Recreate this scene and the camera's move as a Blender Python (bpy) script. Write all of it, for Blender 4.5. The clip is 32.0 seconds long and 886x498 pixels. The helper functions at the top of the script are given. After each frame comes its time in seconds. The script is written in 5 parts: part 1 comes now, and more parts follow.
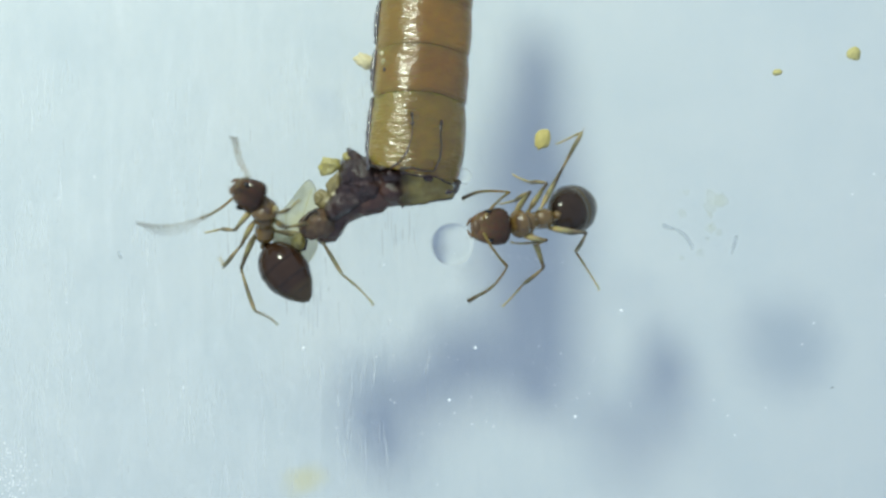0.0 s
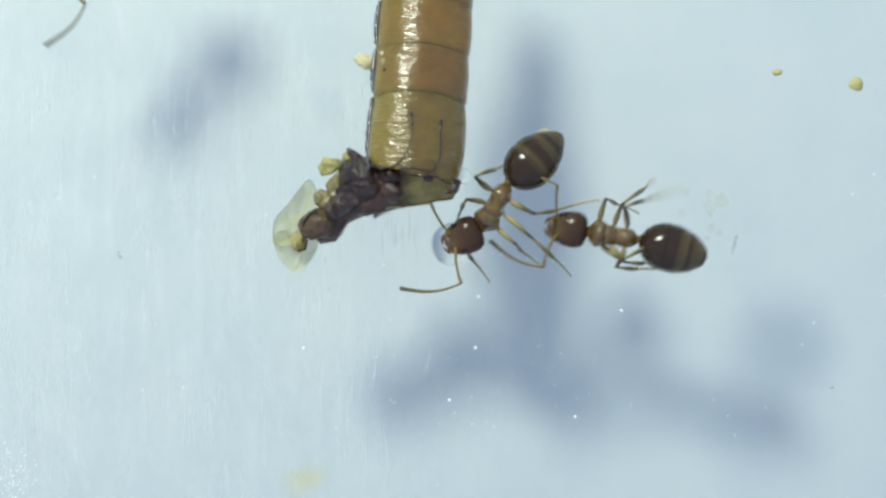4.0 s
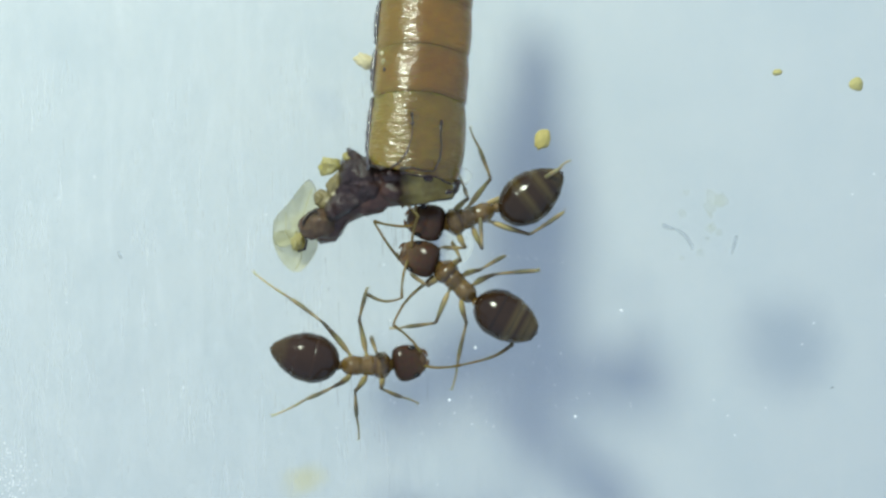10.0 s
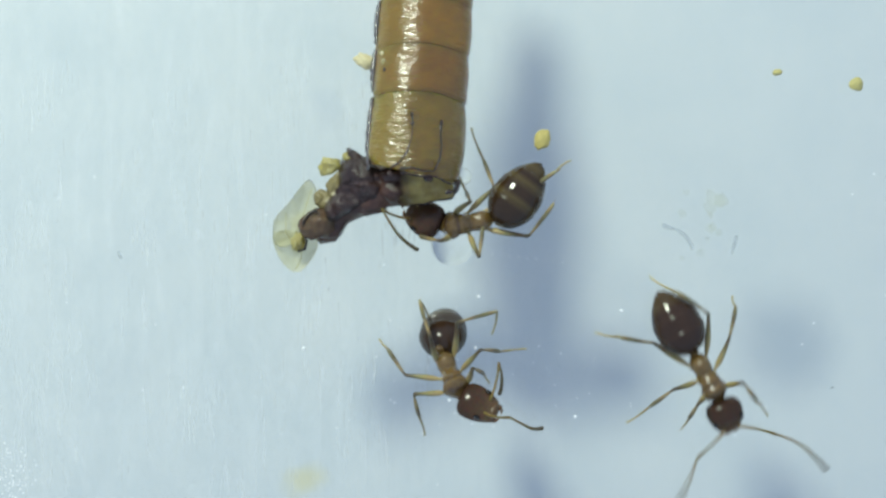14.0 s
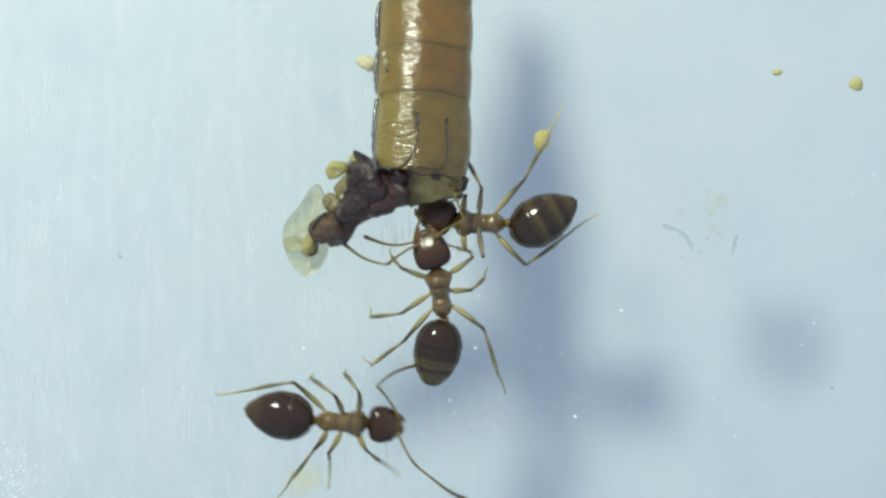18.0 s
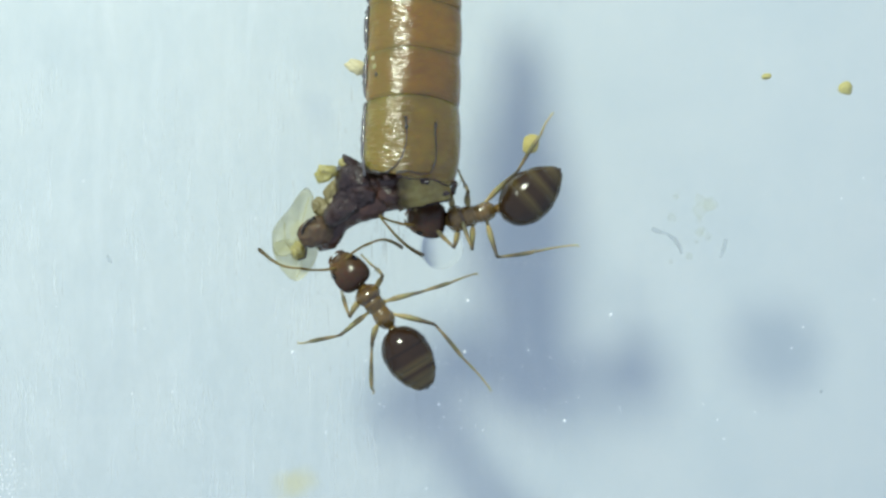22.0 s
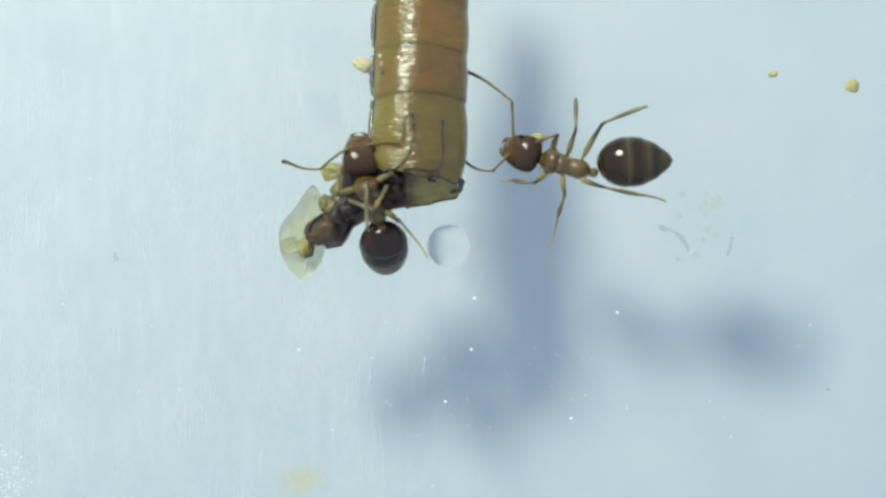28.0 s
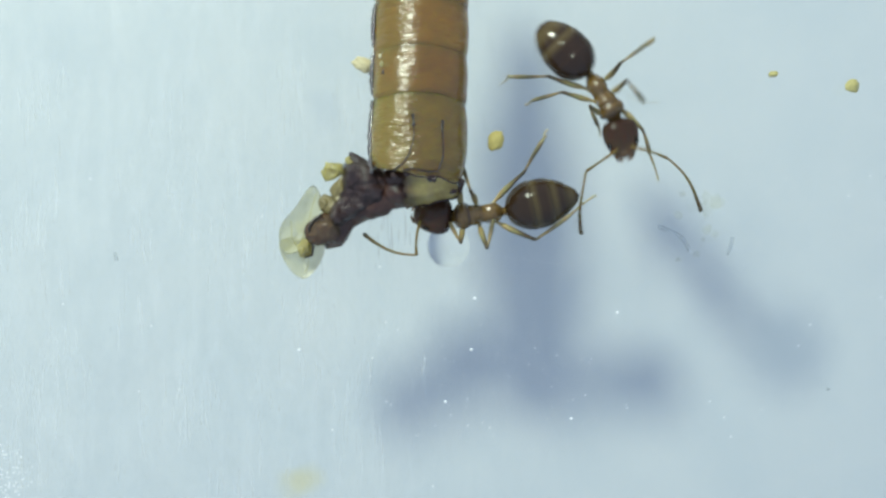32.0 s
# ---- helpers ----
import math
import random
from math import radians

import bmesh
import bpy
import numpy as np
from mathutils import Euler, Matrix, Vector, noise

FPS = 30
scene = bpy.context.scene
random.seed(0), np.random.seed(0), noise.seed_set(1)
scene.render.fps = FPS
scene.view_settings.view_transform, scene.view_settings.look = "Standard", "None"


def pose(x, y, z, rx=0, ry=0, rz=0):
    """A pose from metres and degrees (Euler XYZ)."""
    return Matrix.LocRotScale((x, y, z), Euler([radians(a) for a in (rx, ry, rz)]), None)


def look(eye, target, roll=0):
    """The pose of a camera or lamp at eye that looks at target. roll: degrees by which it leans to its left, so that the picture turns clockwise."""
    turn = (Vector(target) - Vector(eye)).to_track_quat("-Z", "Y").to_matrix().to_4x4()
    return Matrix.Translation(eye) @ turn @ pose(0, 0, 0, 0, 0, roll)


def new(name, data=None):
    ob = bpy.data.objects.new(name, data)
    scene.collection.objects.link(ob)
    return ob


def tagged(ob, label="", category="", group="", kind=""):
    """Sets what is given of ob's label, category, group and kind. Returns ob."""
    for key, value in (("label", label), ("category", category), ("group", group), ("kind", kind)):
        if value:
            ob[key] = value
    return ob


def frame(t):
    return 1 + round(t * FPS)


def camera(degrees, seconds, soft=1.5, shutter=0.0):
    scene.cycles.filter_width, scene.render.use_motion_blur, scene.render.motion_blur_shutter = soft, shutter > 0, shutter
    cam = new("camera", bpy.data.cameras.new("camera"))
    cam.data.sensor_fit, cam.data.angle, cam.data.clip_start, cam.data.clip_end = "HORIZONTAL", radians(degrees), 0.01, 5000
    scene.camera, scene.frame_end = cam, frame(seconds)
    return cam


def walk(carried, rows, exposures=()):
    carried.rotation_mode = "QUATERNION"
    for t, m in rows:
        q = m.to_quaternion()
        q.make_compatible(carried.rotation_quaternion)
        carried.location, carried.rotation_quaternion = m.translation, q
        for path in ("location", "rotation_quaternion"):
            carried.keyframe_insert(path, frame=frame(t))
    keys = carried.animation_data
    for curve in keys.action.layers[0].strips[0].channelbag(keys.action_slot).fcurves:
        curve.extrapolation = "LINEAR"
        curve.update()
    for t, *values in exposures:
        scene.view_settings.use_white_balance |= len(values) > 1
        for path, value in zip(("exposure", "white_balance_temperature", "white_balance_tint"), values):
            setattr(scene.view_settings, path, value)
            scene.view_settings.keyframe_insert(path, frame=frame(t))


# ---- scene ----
# A clear sheet over pale paper, seen from above: three ants feed on a dead larva. Small sizes below are in millimetres (MM).
MM = 0.001
cam = camera(24, 32.0, soft=2.7, shutter=0.8)
walk(cam, [(0, pose(0.000000, 0.000000, 0.0527)), (18.5, pose(0.000000, 0.000000, 0.0527)), (19, pose(0.000000, -0.000014, 0.0527)), (19.5, pose(-0.000029, -0.000029, 0.0527)), (20, pose(0.000114, 0.000057, 0.0527)), (20.5, pose(0.000286, 0.000071, 0.0527)), (21, pose(0.000229, 0.000086, 0.0527)), (21.5, pose(0.000214, 0.000086, 0.0527)), (22, pose(0.000271, 0.000100, 0.0527)), (22.5, pose(0.000243, 0.000100, 0.0527)), (23, pose(0.000157, 0.000086, 0.0527)), (23.5, pose(0.000100, 0.000043, 0.0527)), (32, pose(0.000100, 0.000043, 0.0527))], exposures=[(0, 0.03), (2, 0.0), (3, 0.09), (6, 0.0), (7, 0.10), (8, 0.0), (9, 0.05), (10, 0.02), (11, 0.0), (12, 0.09), (13, 0.02), (14, 0.0), (17, 0.02), (18, 0.04), (19, 0.09), (20, 0.0), (21, 0.01), (22, 0.09), (23, 0.0), (24, 0.0), (25, 0.09), (28, 0.06), (29, 0.0), (30, 0.0), (31, 0.02), (32, 0.0)])

# ---- light: one small lamp up and to the left, and the blue light of the room ----
world = bpy.data.worlds.new("room_light")
scene.world = world
world.use_nodes = True
world.node_tree.nodes["Background"].inputs[0].default_value = (0.455, 0.585, 0.78, 1)
world.node_tree.nodes["Background"].inputs[1].default_value = 0.96
lamp_data = bpy.data.lights.new("lamp", "AREA")
lamp_data.shape, lamp_data.size = "DISK", 0.0146
lamp_data.energy, lamp_data.color = 0.0500, (0.90, 1.0, 0.80)
lamp = new("lamp", lamp_data)
lamp.matrix_world = look((-0.0256, 0.0444, 0.0511), (0, 0, 0))


# ---- materials ----
def material(name, colour, rough=0.5, second=None, grain=2.0, bump=0.0, bump_grain=8.0, stretch=(1, 1, 1), contrast=1.0, **more):
    """Colour varied between two values by coarse and fine noise; grain: noise cells in a millimetre."""
    m = bpy.data.materials.new(name)
    m.use_nodes = True
    nodes, links = m.node_tree.nodes, m.node_tree.links
    shader = nodes["Principled BSDF"]
    place = nodes.new("ShaderNodeTexCoord")
    scale = nodes.new("ShaderNodeMapping")
    scale.inputs["Scale"].default_value = [1000 * s for s in stretch]
    links.new(place.outputs["Object"], scale.inputs["Vector"])
    coarse, fine, ramp = nodes.new("ShaderNodeTexNoise"), nodes.new("ShaderNodeTexNoise"), nodes.new("ShaderNodeMix")
    coarse.inputs["Scale"].default_value, fine.inputs["Scale"].default_value = grain * 0.35, grain * 3
    blend = nodes.new("ShaderNodeMath")
    blend.operation = "MULTIPLY_ADD"
    blend.inputs[1].default_value = 0.4
    half = nodes.new("ShaderNodeMath")
    half.operation = "MULTIPLY"
    half.inputs[1].default_value = 0.7
    for noise_node in (coarse, fine):
        links.new(scale.outputs[0], noise_node.inputs["Vector"])
    links.new(coarse.outputs["Fac"], half.inputs[0])
    links.new(fine.outputs["Fac"], blend.inputs[0])
    links.new(half.outputs[0], blend.inputs[2])
    ramp.data_type = "RGBA"
    ramp.inputs["A"].default_value = (*colour, 1)
    ramp.inputs["B"].default_value = (*(second or [c * 0.7 for c in colour]), 1)
    spread = nodes.new("ShaderNodeMapRange")
    spread.inputs["From Min"].default_value, spread.inputs["From Max"].default_value = 0.55 - 0.5 / contrast, 0.55 + 0.5 / contrast
    links.new(blend.outputs[0], spread.inputs["Value"])
    links.new(spread.outputs[0], ramp.inputs["Factor"])
    links.new(ramp.outputs["Result"], shader.inputs["Base Color"])
    shader.inputs["Roughness"].default_value = rough
    for key, value in more.items():
        shader.inputs[key.replace("_", " ")].default_value = value
    if bump:
        relief, texture = nodes.new("ShaderNodeBump"), nodes.new("ShaderNodeTexNoise")
        texture.inputs["Scale"].default_value = bump_grain
        texture.inputs["Detail"].default_value = 4
        relief.inputs["Distance"].default_value = bump * MM
        links.new(scale.outputs[0], texture.inputs["Vector"])
        links.new(texture.outputs["Fac"], relief.inputs["Height"])
        links.new(relief.outputs[0], shader.inputs["Normal"])
    return m


def banded(name, dark, light, bands, rough=0.11):
    """A shiny cuticle with pale bands across the body; bands: (start, end) along -x in millimetres."""
    m = material(name, dark, rough, [0.55 * c for c in dark], 1.1, bump=0.006, bump_grain=7, contrast=2.2, Specular_IOR_Level=0.4)
    nodes, links = m.node_tree.nodes, m.node_tree.links
    shader = nodes["Principled BSDF"]
    base = shader.inputs["Base Color"].links[0].from_socket
    place, split, ramp, mix = (nodes.new("ShaderNodeTexCoord"), nodes.new("ShaderNodeSeparateXYZ"), nodes.new("ShaderNodeValToRGB"), nodes.new("ShaderNodeMix"))
    length = nodes.new("ShaderNodeMath")
    length.operation = "MULTIPLY"
    length.inputs[1].default_value = -500.0
    wobble, wave = nodes.new("ShaderNodeTexNoise"), nodes.new("ShaderNodeMath")
    wobble.inputs["Scale"].default_value = 1800
    wave.operation = "MULTIPLY_ADD"
    wave.inputs[1].default_value = 0.03
    links.new(place.outputs["Object"], split.inputs[0])
    links.new(place.outputs["Object"], wobble.inputs["Vector"])
    links.new(split.outputs["X"], length.inputs[0])
    links.new(wobble.outputs["Fac"], wave.inputs[0])
    links.new(length.outputs[0], wave.inputs[2])
    links.new(wave.outputs[0], ramp.inputs[0])
    el = ramp.color_ramp.elements
    el[0].color, el[1].color = (0, 0, 0, 1), (0, 0, 0, 1)
    for a, b in bands:
        for at, v in ((a - 0.10, 0), (a + 0.06, 0.75), (b - 0.06, 1), (b + 0.07, 0)):
            e = el.new(at * 0.5 + 0.03)
            e.color = (v, v, v, 1)
    mix.data_type = "RGBA"
    links.new(ramp.outputs[0], mix.inputs["Factor"])
    links.new(base, mix.inputs["A"])
    mix.inputs["B"].default_value = (*light, 1)
    links.new(mix.outputs["Result"], shader.inputs["Base Color"])
    return m


PAPER = material("pale_paper", (0.64, 0.655, 0.64), 0.9, (0.50, 0.555, 0.58), grain=1.2, bump=0.01, bump_grain=3, stretch=(1.0, 0.8, 1))
CLEAR = bpy.data.materials.new("clear_plastic")
CLEAR.use_nodes = True
clear_nodes = CLEAR.node_tree.nodes
clear_gloss, clear_pass, clear_mix = clear_nodes.new("ShaderNodeBsdfGlossy"), clear_nodes.new("ShaderNodeBsdfTransparent"), clear_nodes.new("ShaderNodeMixShader")
clear_gloss.inputs["Roughness"].default_value = 0.02
clear_mix.inputs[0].default_value = 0.03
clear_nodes.remove(clear_nodes["Principled BSDF"])
CLEAR.node_tree.links.new(clear_pass.outputs[0], clear_mix.inputs[1])
CLEAR.node_tree.links.new(clear_gloss.outputs[0], clear_mix.inputs[2])
# the plastic is rubbed dull in fine upright streaks, more so towards one side
haze_place, haze_stretch, haze_noise, haze_part, haze_split, haze_side, haze_share, haze_white, haze_mix = [clear_nodes.new("ShaderNode" + k) for k in ("TexCoord", "Mapping", "TexNoise", "MapRange", "SeparateXYZ", "MapRange", "Math", "BsdfDiffuse", "MixShader")]
haze_stretch.inputs["Scale"].default_value = (3600, 520, 1)
haze_noise.inputs["Scale"].default_value, haze_noise.inputs["Detail"].default_value, haze_noise.inputs["Roughness"].default_value = 1.0, 6.0, 0.62
for socket, value in (("From Min", 0.46), ("From Max", 0.78), ("To Min", 0.0), ("To Max", 0.07)):
    haze_part.inputs[socket].default_value = value
for socket, value in (("From Min", 0.004), ("From Max", -0.008), ("To Min", 0.12), ("To Max", 1.0)):
    haze_side.inputs[socket].default_value = value
haze_share.operation = "MULTIPLY"
haze_white.inputs["Color"].default_value = (0.95, 0.96, 0.96, 1)
for a, b in ((haze_place.outputs["Object"], haze_stretch.inputs["Vector"]), (haze_stretch.outputs[0], haze_noise.inputs["Vector"]), (haze_noise.outputs["Fac"], haze_part.inputs["Value"]), (haze_place.outputs["Object"], haze_split.inputs[0]), (haze_split.outputs["X"], haze_side.inputs["Value"]), (haze_part.outputs[0], haze_share.inputs[0]), (haze_side.outputs[0], haze_share.inputs[1]), (haze_share.outputs[0], haze_mix.inputs[0]), (clear_mix.outputs[0], haze_mix.inputs[1]), (haze_white.outputs[0], haze_mix.inputs[2]), (haze_mix.outputs[0], clear_nodes["Material Output"].inputs["Surface"])):
    CLEAR.node_tree.links.new(a, b)
WATER = material("water", (1, 1, 1), 0.02, (1, 1, 1), Transmission_Weight=1.0, IOR=1.33)
WALL = material("plain_wall", (0.6, 0.62, 0.62), 0.8)
FACE = material("brown_face", (0.11, 0.062, 0.028), 0.4, (0.075, 0.040, 0.018), 4, Specular_IOR_Level=0.4)
THORAX = material("amber_cuticle", (0.185, 0.110, 0.030), 0.16, (0.080, 0.044, 0.014), 2.2, contrast=2.4, Coat_Weight=0.5, Coat_Roughness=0.05, Subsurface_Weight=0.2, Subsurface_Scale=0.0002, Subsurface_Radius=(1.0, 0.6, 0.2), bump=0.012, bump_grain=14, Specular_IOR_Level=0.4)


def along_limb(name, stops, rough=0.35):
    """A cuticle whose colour changes along the limb (x); stops: millimetres, colour."""
    m = material(name, stops[0][1], rough, bump=0.004, bump_grain=20, Specular_IOR_Level=0.25)
    nodes, links = m.node_tree.nodes, m.node_tree.links
    shader = nodes["Principled BSDF"]
    place, split, scaled, ramp, fine, mix = [nodes.new("ShaderNode" + k) for k in ("TexCoord", "SeparateXYZ", "Math", "ValToRGB", "TexNoise", "Mix")]
    scaled.operation = "MULTIPLY"
    scaled.inputs[1].default_value = 500.0
    fine.inputs["Scale"].default_value = 9000
    links.new(place.outputs["Object"], split.inputs[0])
    links.new(split.outputs["X"], scaled.inputs[0])
    links.new(scaled.outputs[0], ramp.inputs[0])
    el = ramp.color_ramp.elements
    el[0].position, el[0].color = stops[0][0] / 2, (*stops[0][1], 1)
    el[1].position, el[1].color = stops[-1][0] / 2, (*stops[-1][1], 1)
    for at, colour in stops[1:-1]:
        el.new(at / 2).color = (*colour, 1)
    mix.data_type, mix.blend_type = "RGBA", "MULTIPLY"
    mix.inputs["Factor"].default_value = 0.5
    links.new(place.outputs["Object"], fine.inputs["Vector"])
    links.new(ramp.outputs[0], mix.inputs["A"])
    links.new(fine.outputs["Color"], mix.inputs["B"])
    links.new(mix.outputs["Result"], shader.inputs["Base Color"])
    return m


LIMB = along_limb("thigh_cuticle", [(0.0, (0.625, 0.512, 0.213)), (0.25, (0.525, 0.425, 0.181)), (0.6, (0.362, 0.288, 0.131)), (0.9, (0.125, 0.094, 0.053)), (1.2, (0.088, 0.066, 0.043))])
LIMB_END = along_limb("shin_cuticle", [(0.0, (0.087, 0.067, 0.043)), (0.2, (0.362, 0.29, 0.131)), (0.55, (0.174, 0.138, 0.075)), (0.9, (0.304, 0.246, 0.123)), (1.2, (0.493, 0.406, 0.203))])
FOOT = along_limb("foot_cuticle", [(0.0, (0.325, 0.256, 0.125)), (0.5, (0.525, 0.431, 0.206)), (1.2, (0.725, 0.613, 0.312))])
FEELER = along_limb("feeler_cuticle", [(0.0, (0.26, 0.18, 0.05)), (0.8, (0.20, 0.14, 0.04)), (1.3, (0.12, 0.085, 0.03)), (1.7, (0.09, 0.06, 0.025))])
SHIELD = material("brown_shield", (0.130, 0.074, 0.028), 0.16, (0.058, 0.030, 0.014), 2.2, contrast=2.4, Coat_Weight=0.6, Coat_Roughness=0.04, bump=0.012, bump_grain=14, Specular_IOR_Level=0.4)
HEAD = along_limb("red_brown_cuticle", [(0.0, (0.050, 0.024, 0.015)), (0.4, (0.075, 0.038, 0.022)), (0.65, (0.11, 0.060, 0.032)), (0.9, (0.18, 0.108, 0.054))], 0.13)
HIP = material("pale_amber_hip", (0.32, 0.22, 0.065), 0.25, (0.17, 0.11, 0.035), 4)
EYE = material("black_eye", (0.008, 0.006, 0.005), 0.2)
GASTER_DARK = banded("dark_brown_gaster", (0.040, 0.019, 0.010), (0.060, 0.037, 0.015), [(1.40, 1.85)])
GASTER_BAND = banded("banded_gaster", (0.036, 0.019, 0.009), (0.072, 0.050, 0.018), [(0.66, 0.82), (1.14, 1.30), (1.52, 1.72)])
GASTER_REAR = banded("rear_banded_gaster", (0.036, 0.018, 0.009), (0.098, 0.068, 0.026), [(1.06, 1.24), (1.40, 1.70)])


def wet_film(m, deep, across=2400):
    """The wet film over the skin lies in fine cross wrinkles."""
    nodes, links = m.node_tree.nodes, m.node_tree.links
    place, stretch, wrinkles, film = [nodes.new("ShaderNode" + k) for k in ("TexCoord", "Mapping", "TexNoise", "Bump")]
    stretch.inputs["Scale"].default_value = (across, 13000, across)
    wrinkles.inputs["Scale"].default_value, wrinkles.inputs["Detail"].default_value = 1.0, 2
    film.inputs["Distance"].default_value = deep * MM
    links.new(place.outputs["Object"], stretch.inputs["Vector"])
    links.new(stretch.outputs[0], wrinkles.inputs["Vector"])
    links.new(wrinkles.outputs["Fac"], film.inputs["Height"])
    links.new(film.outputs[0], nodes["Principled BSDF"].inputs["Coat Normal"])
    return m


def larva_skin(name, colour, second, flank, rough_by, cells=2400):
    """Wet translucent skin: amber and brown clouds, a paler olive flank on the left, darker towards the right edge,
    speckled gloss.
    """
    m = material(name, colour, 0.3, second, 1.1, bump=rough_by, bump_grain=8, stretch=(0.7, 1, 0.7), contrast=2.6, Coat_Weight=1.0, Coat_Roughness=0.16, Coat_IOR=1.65, Subsurface_Weight=0.8, Subsurface_Scale=0.0013, Subsurface_Radius=(1.0, 0.45, 0.08), Specular_IOR_Level=0.1, Anisotropic=0.8, Anisotropic_Rotation=0.25)
    nodes, links = m.node_tree.nodes, m.node_tree.links
    shader = nodes["Principled BSDF"]
    place, wobble, warp, split = [nodes.new("ShaderNode" + k) for k in ("TexCoord", "TexNoise", "VectorMath", "SeparateXYZ")]
    wobble.inputs["Scale"].default_value = 1100
    warp.operation = "MULTIPLY_ADD"
    warp.inputs[1].default_value = (0.00055, 0, 0)
    links.new(place.outputs["Object"], wobble.inputs["Vector"])
    links.new(wobble.outputs["Color"], warp.inputs[0])
    links.new(place.outputs["Object"], warp.inputs[2])
    links.new(warp.outputs[0], split.inputs[0])
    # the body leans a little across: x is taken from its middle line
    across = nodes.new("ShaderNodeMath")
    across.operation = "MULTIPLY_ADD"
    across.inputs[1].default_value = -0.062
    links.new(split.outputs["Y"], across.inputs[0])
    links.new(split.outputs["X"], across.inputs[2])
    # the flank colour fades in on the left, the darker second colour on the right
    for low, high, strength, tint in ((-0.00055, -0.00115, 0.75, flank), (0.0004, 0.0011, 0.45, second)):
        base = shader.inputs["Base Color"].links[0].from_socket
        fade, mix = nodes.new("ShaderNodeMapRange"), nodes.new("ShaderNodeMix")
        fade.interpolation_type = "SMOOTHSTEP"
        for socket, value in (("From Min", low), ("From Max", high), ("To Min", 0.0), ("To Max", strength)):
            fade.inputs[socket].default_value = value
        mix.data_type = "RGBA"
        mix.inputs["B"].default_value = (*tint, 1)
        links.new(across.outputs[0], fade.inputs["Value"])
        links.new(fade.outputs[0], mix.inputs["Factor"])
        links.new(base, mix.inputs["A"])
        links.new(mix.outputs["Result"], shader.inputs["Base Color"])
    # a wet sheen drawn out along the body
    round_about = nodes.new("ShaderNodeTangent")
    round_about.direction_type, round_about.axis = "RADIAL", "Y"
    links.new(round_about.outputs[0], shader.inputs["Tangent"])
    return wet_film(m, 2.1 * rough_by, cells)


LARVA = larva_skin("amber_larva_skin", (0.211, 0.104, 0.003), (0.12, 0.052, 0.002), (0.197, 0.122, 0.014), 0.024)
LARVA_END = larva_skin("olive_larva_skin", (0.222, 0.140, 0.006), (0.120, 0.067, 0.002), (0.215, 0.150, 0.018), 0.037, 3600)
GUT = material("dark_wet_flesh", (0.020, 0.011, 0.012), 0.11, (0.055, 0.029, 0.023), 2.0, bump=0.06, bump_grain=12, contrast=2.5, Specular_IOR_Level=0.5)
FOLD = wet_film(material("wet_side_fold", (0.060, 0.038, 0.024), 0.15, (0.028, 0.018, 0.015), 3, Coat_Weight=1.0, Coat_Roughness=0.16, Coat_IOR=2.0), 0.06)
TISSUE = material("dark_red_tissue", (0.034, 0.014, 0.012), 0.2, (0.088, 0.043, 0.028), 1.4, bump=0.04, bump_grain=7, contrast=2.5, Specular_IOR_Level=0.45)
HUSK = material("brown_husk", (0.150, 0.104, 0.060), 0.22, (0.055, 0.031, 0.024), 1.8, contrast=2.2, Subsurface_Weight=0.4, Subsurface_Scale=0.0006, Subsurface_Radius=(1.0, 0.5, 0.2), bump=0.02, bump_grain=9, Specular_IOR_Level=0.25)
PALE = material("pale_yellow_flesh", (0.40, 0.35, 0.13), 0.35, (0.20, 0.165, 0.06), 2.2, Subsurface_Weight=0.5, Subsurface_Scale=0.0006, Subsurface_Radius=(1.0, 0.9, 0.3), bump=0.03, bump_grain=8)
OLIVE = material("olive_brown_flesh", (0.27, 0.22, 0.085), 0.3, (0.13, 0.10, 0.045), 1.6, bump=0.03, bump_grain=6)
FLAP = material("torn_skin", (0.60, 0.48, 0.14), 0.22, (0.30, 0.20, 0.06), 1.5, contrast=2.5, bump=0.02, bump_grain=6, Subsurface_Weight=0.6, Subsurface_Scale=0.0008, Subsurface_Radius=(1.0, 0.7, 0.2))
# the flap browns towards the chewed side
nodes, links = FLAP.node_tree.nodes, FLAP.node_tree.links
place, split, fade, mix = [nodes.new("ShaderNode" + k) for k in ("TexCoord", "SeparateXYZ", "MapRange", "Mix")]
links.new(place.outputs["Object"], split.inputs[0])
links.new(split.outputs["X"], fade.inputs["Value"])
fade.interpolation_type = "SMOOTHSTEP"
fade.inputs["From Min"].default_value, fade.inputs["From Max"].default_value = -0.00050, -0.00110
mix.data_type = "RGBA"
mix.inputs["B"].default_value = (0.060, 0.028, 0.017, 1)
base = nodes["Principled BSDF"].inputs["Base Color"]
links.new(base.links[0].from_socket, mix.inputs["A"])
links.new(fade.outputs[0], mix.inputs["Factor"])
links.new(mix.outputs["Result"], base)
STRAND = material("black_strand", (0.035, 0.026, 0.020), 0.3, (0.015, 0.012, 0.012), 5)
CHIP = material("pale_chip", (0.60, 0.53, 0.33), 0.6, (0.48, 0.41, 0.22), 4, bump=0.02, bump_grain=8)
CRUMB = material("yellow_crumb", (0.49, 0.41, 0.14), 0.7, (0.41, 0.33, 0.10), 5, bump=0.02, bump_grain=8)
DUST = material("white_dust", (0.97, 0.97, 0.97), 0.3, (0.95, 0.95, 0.95))


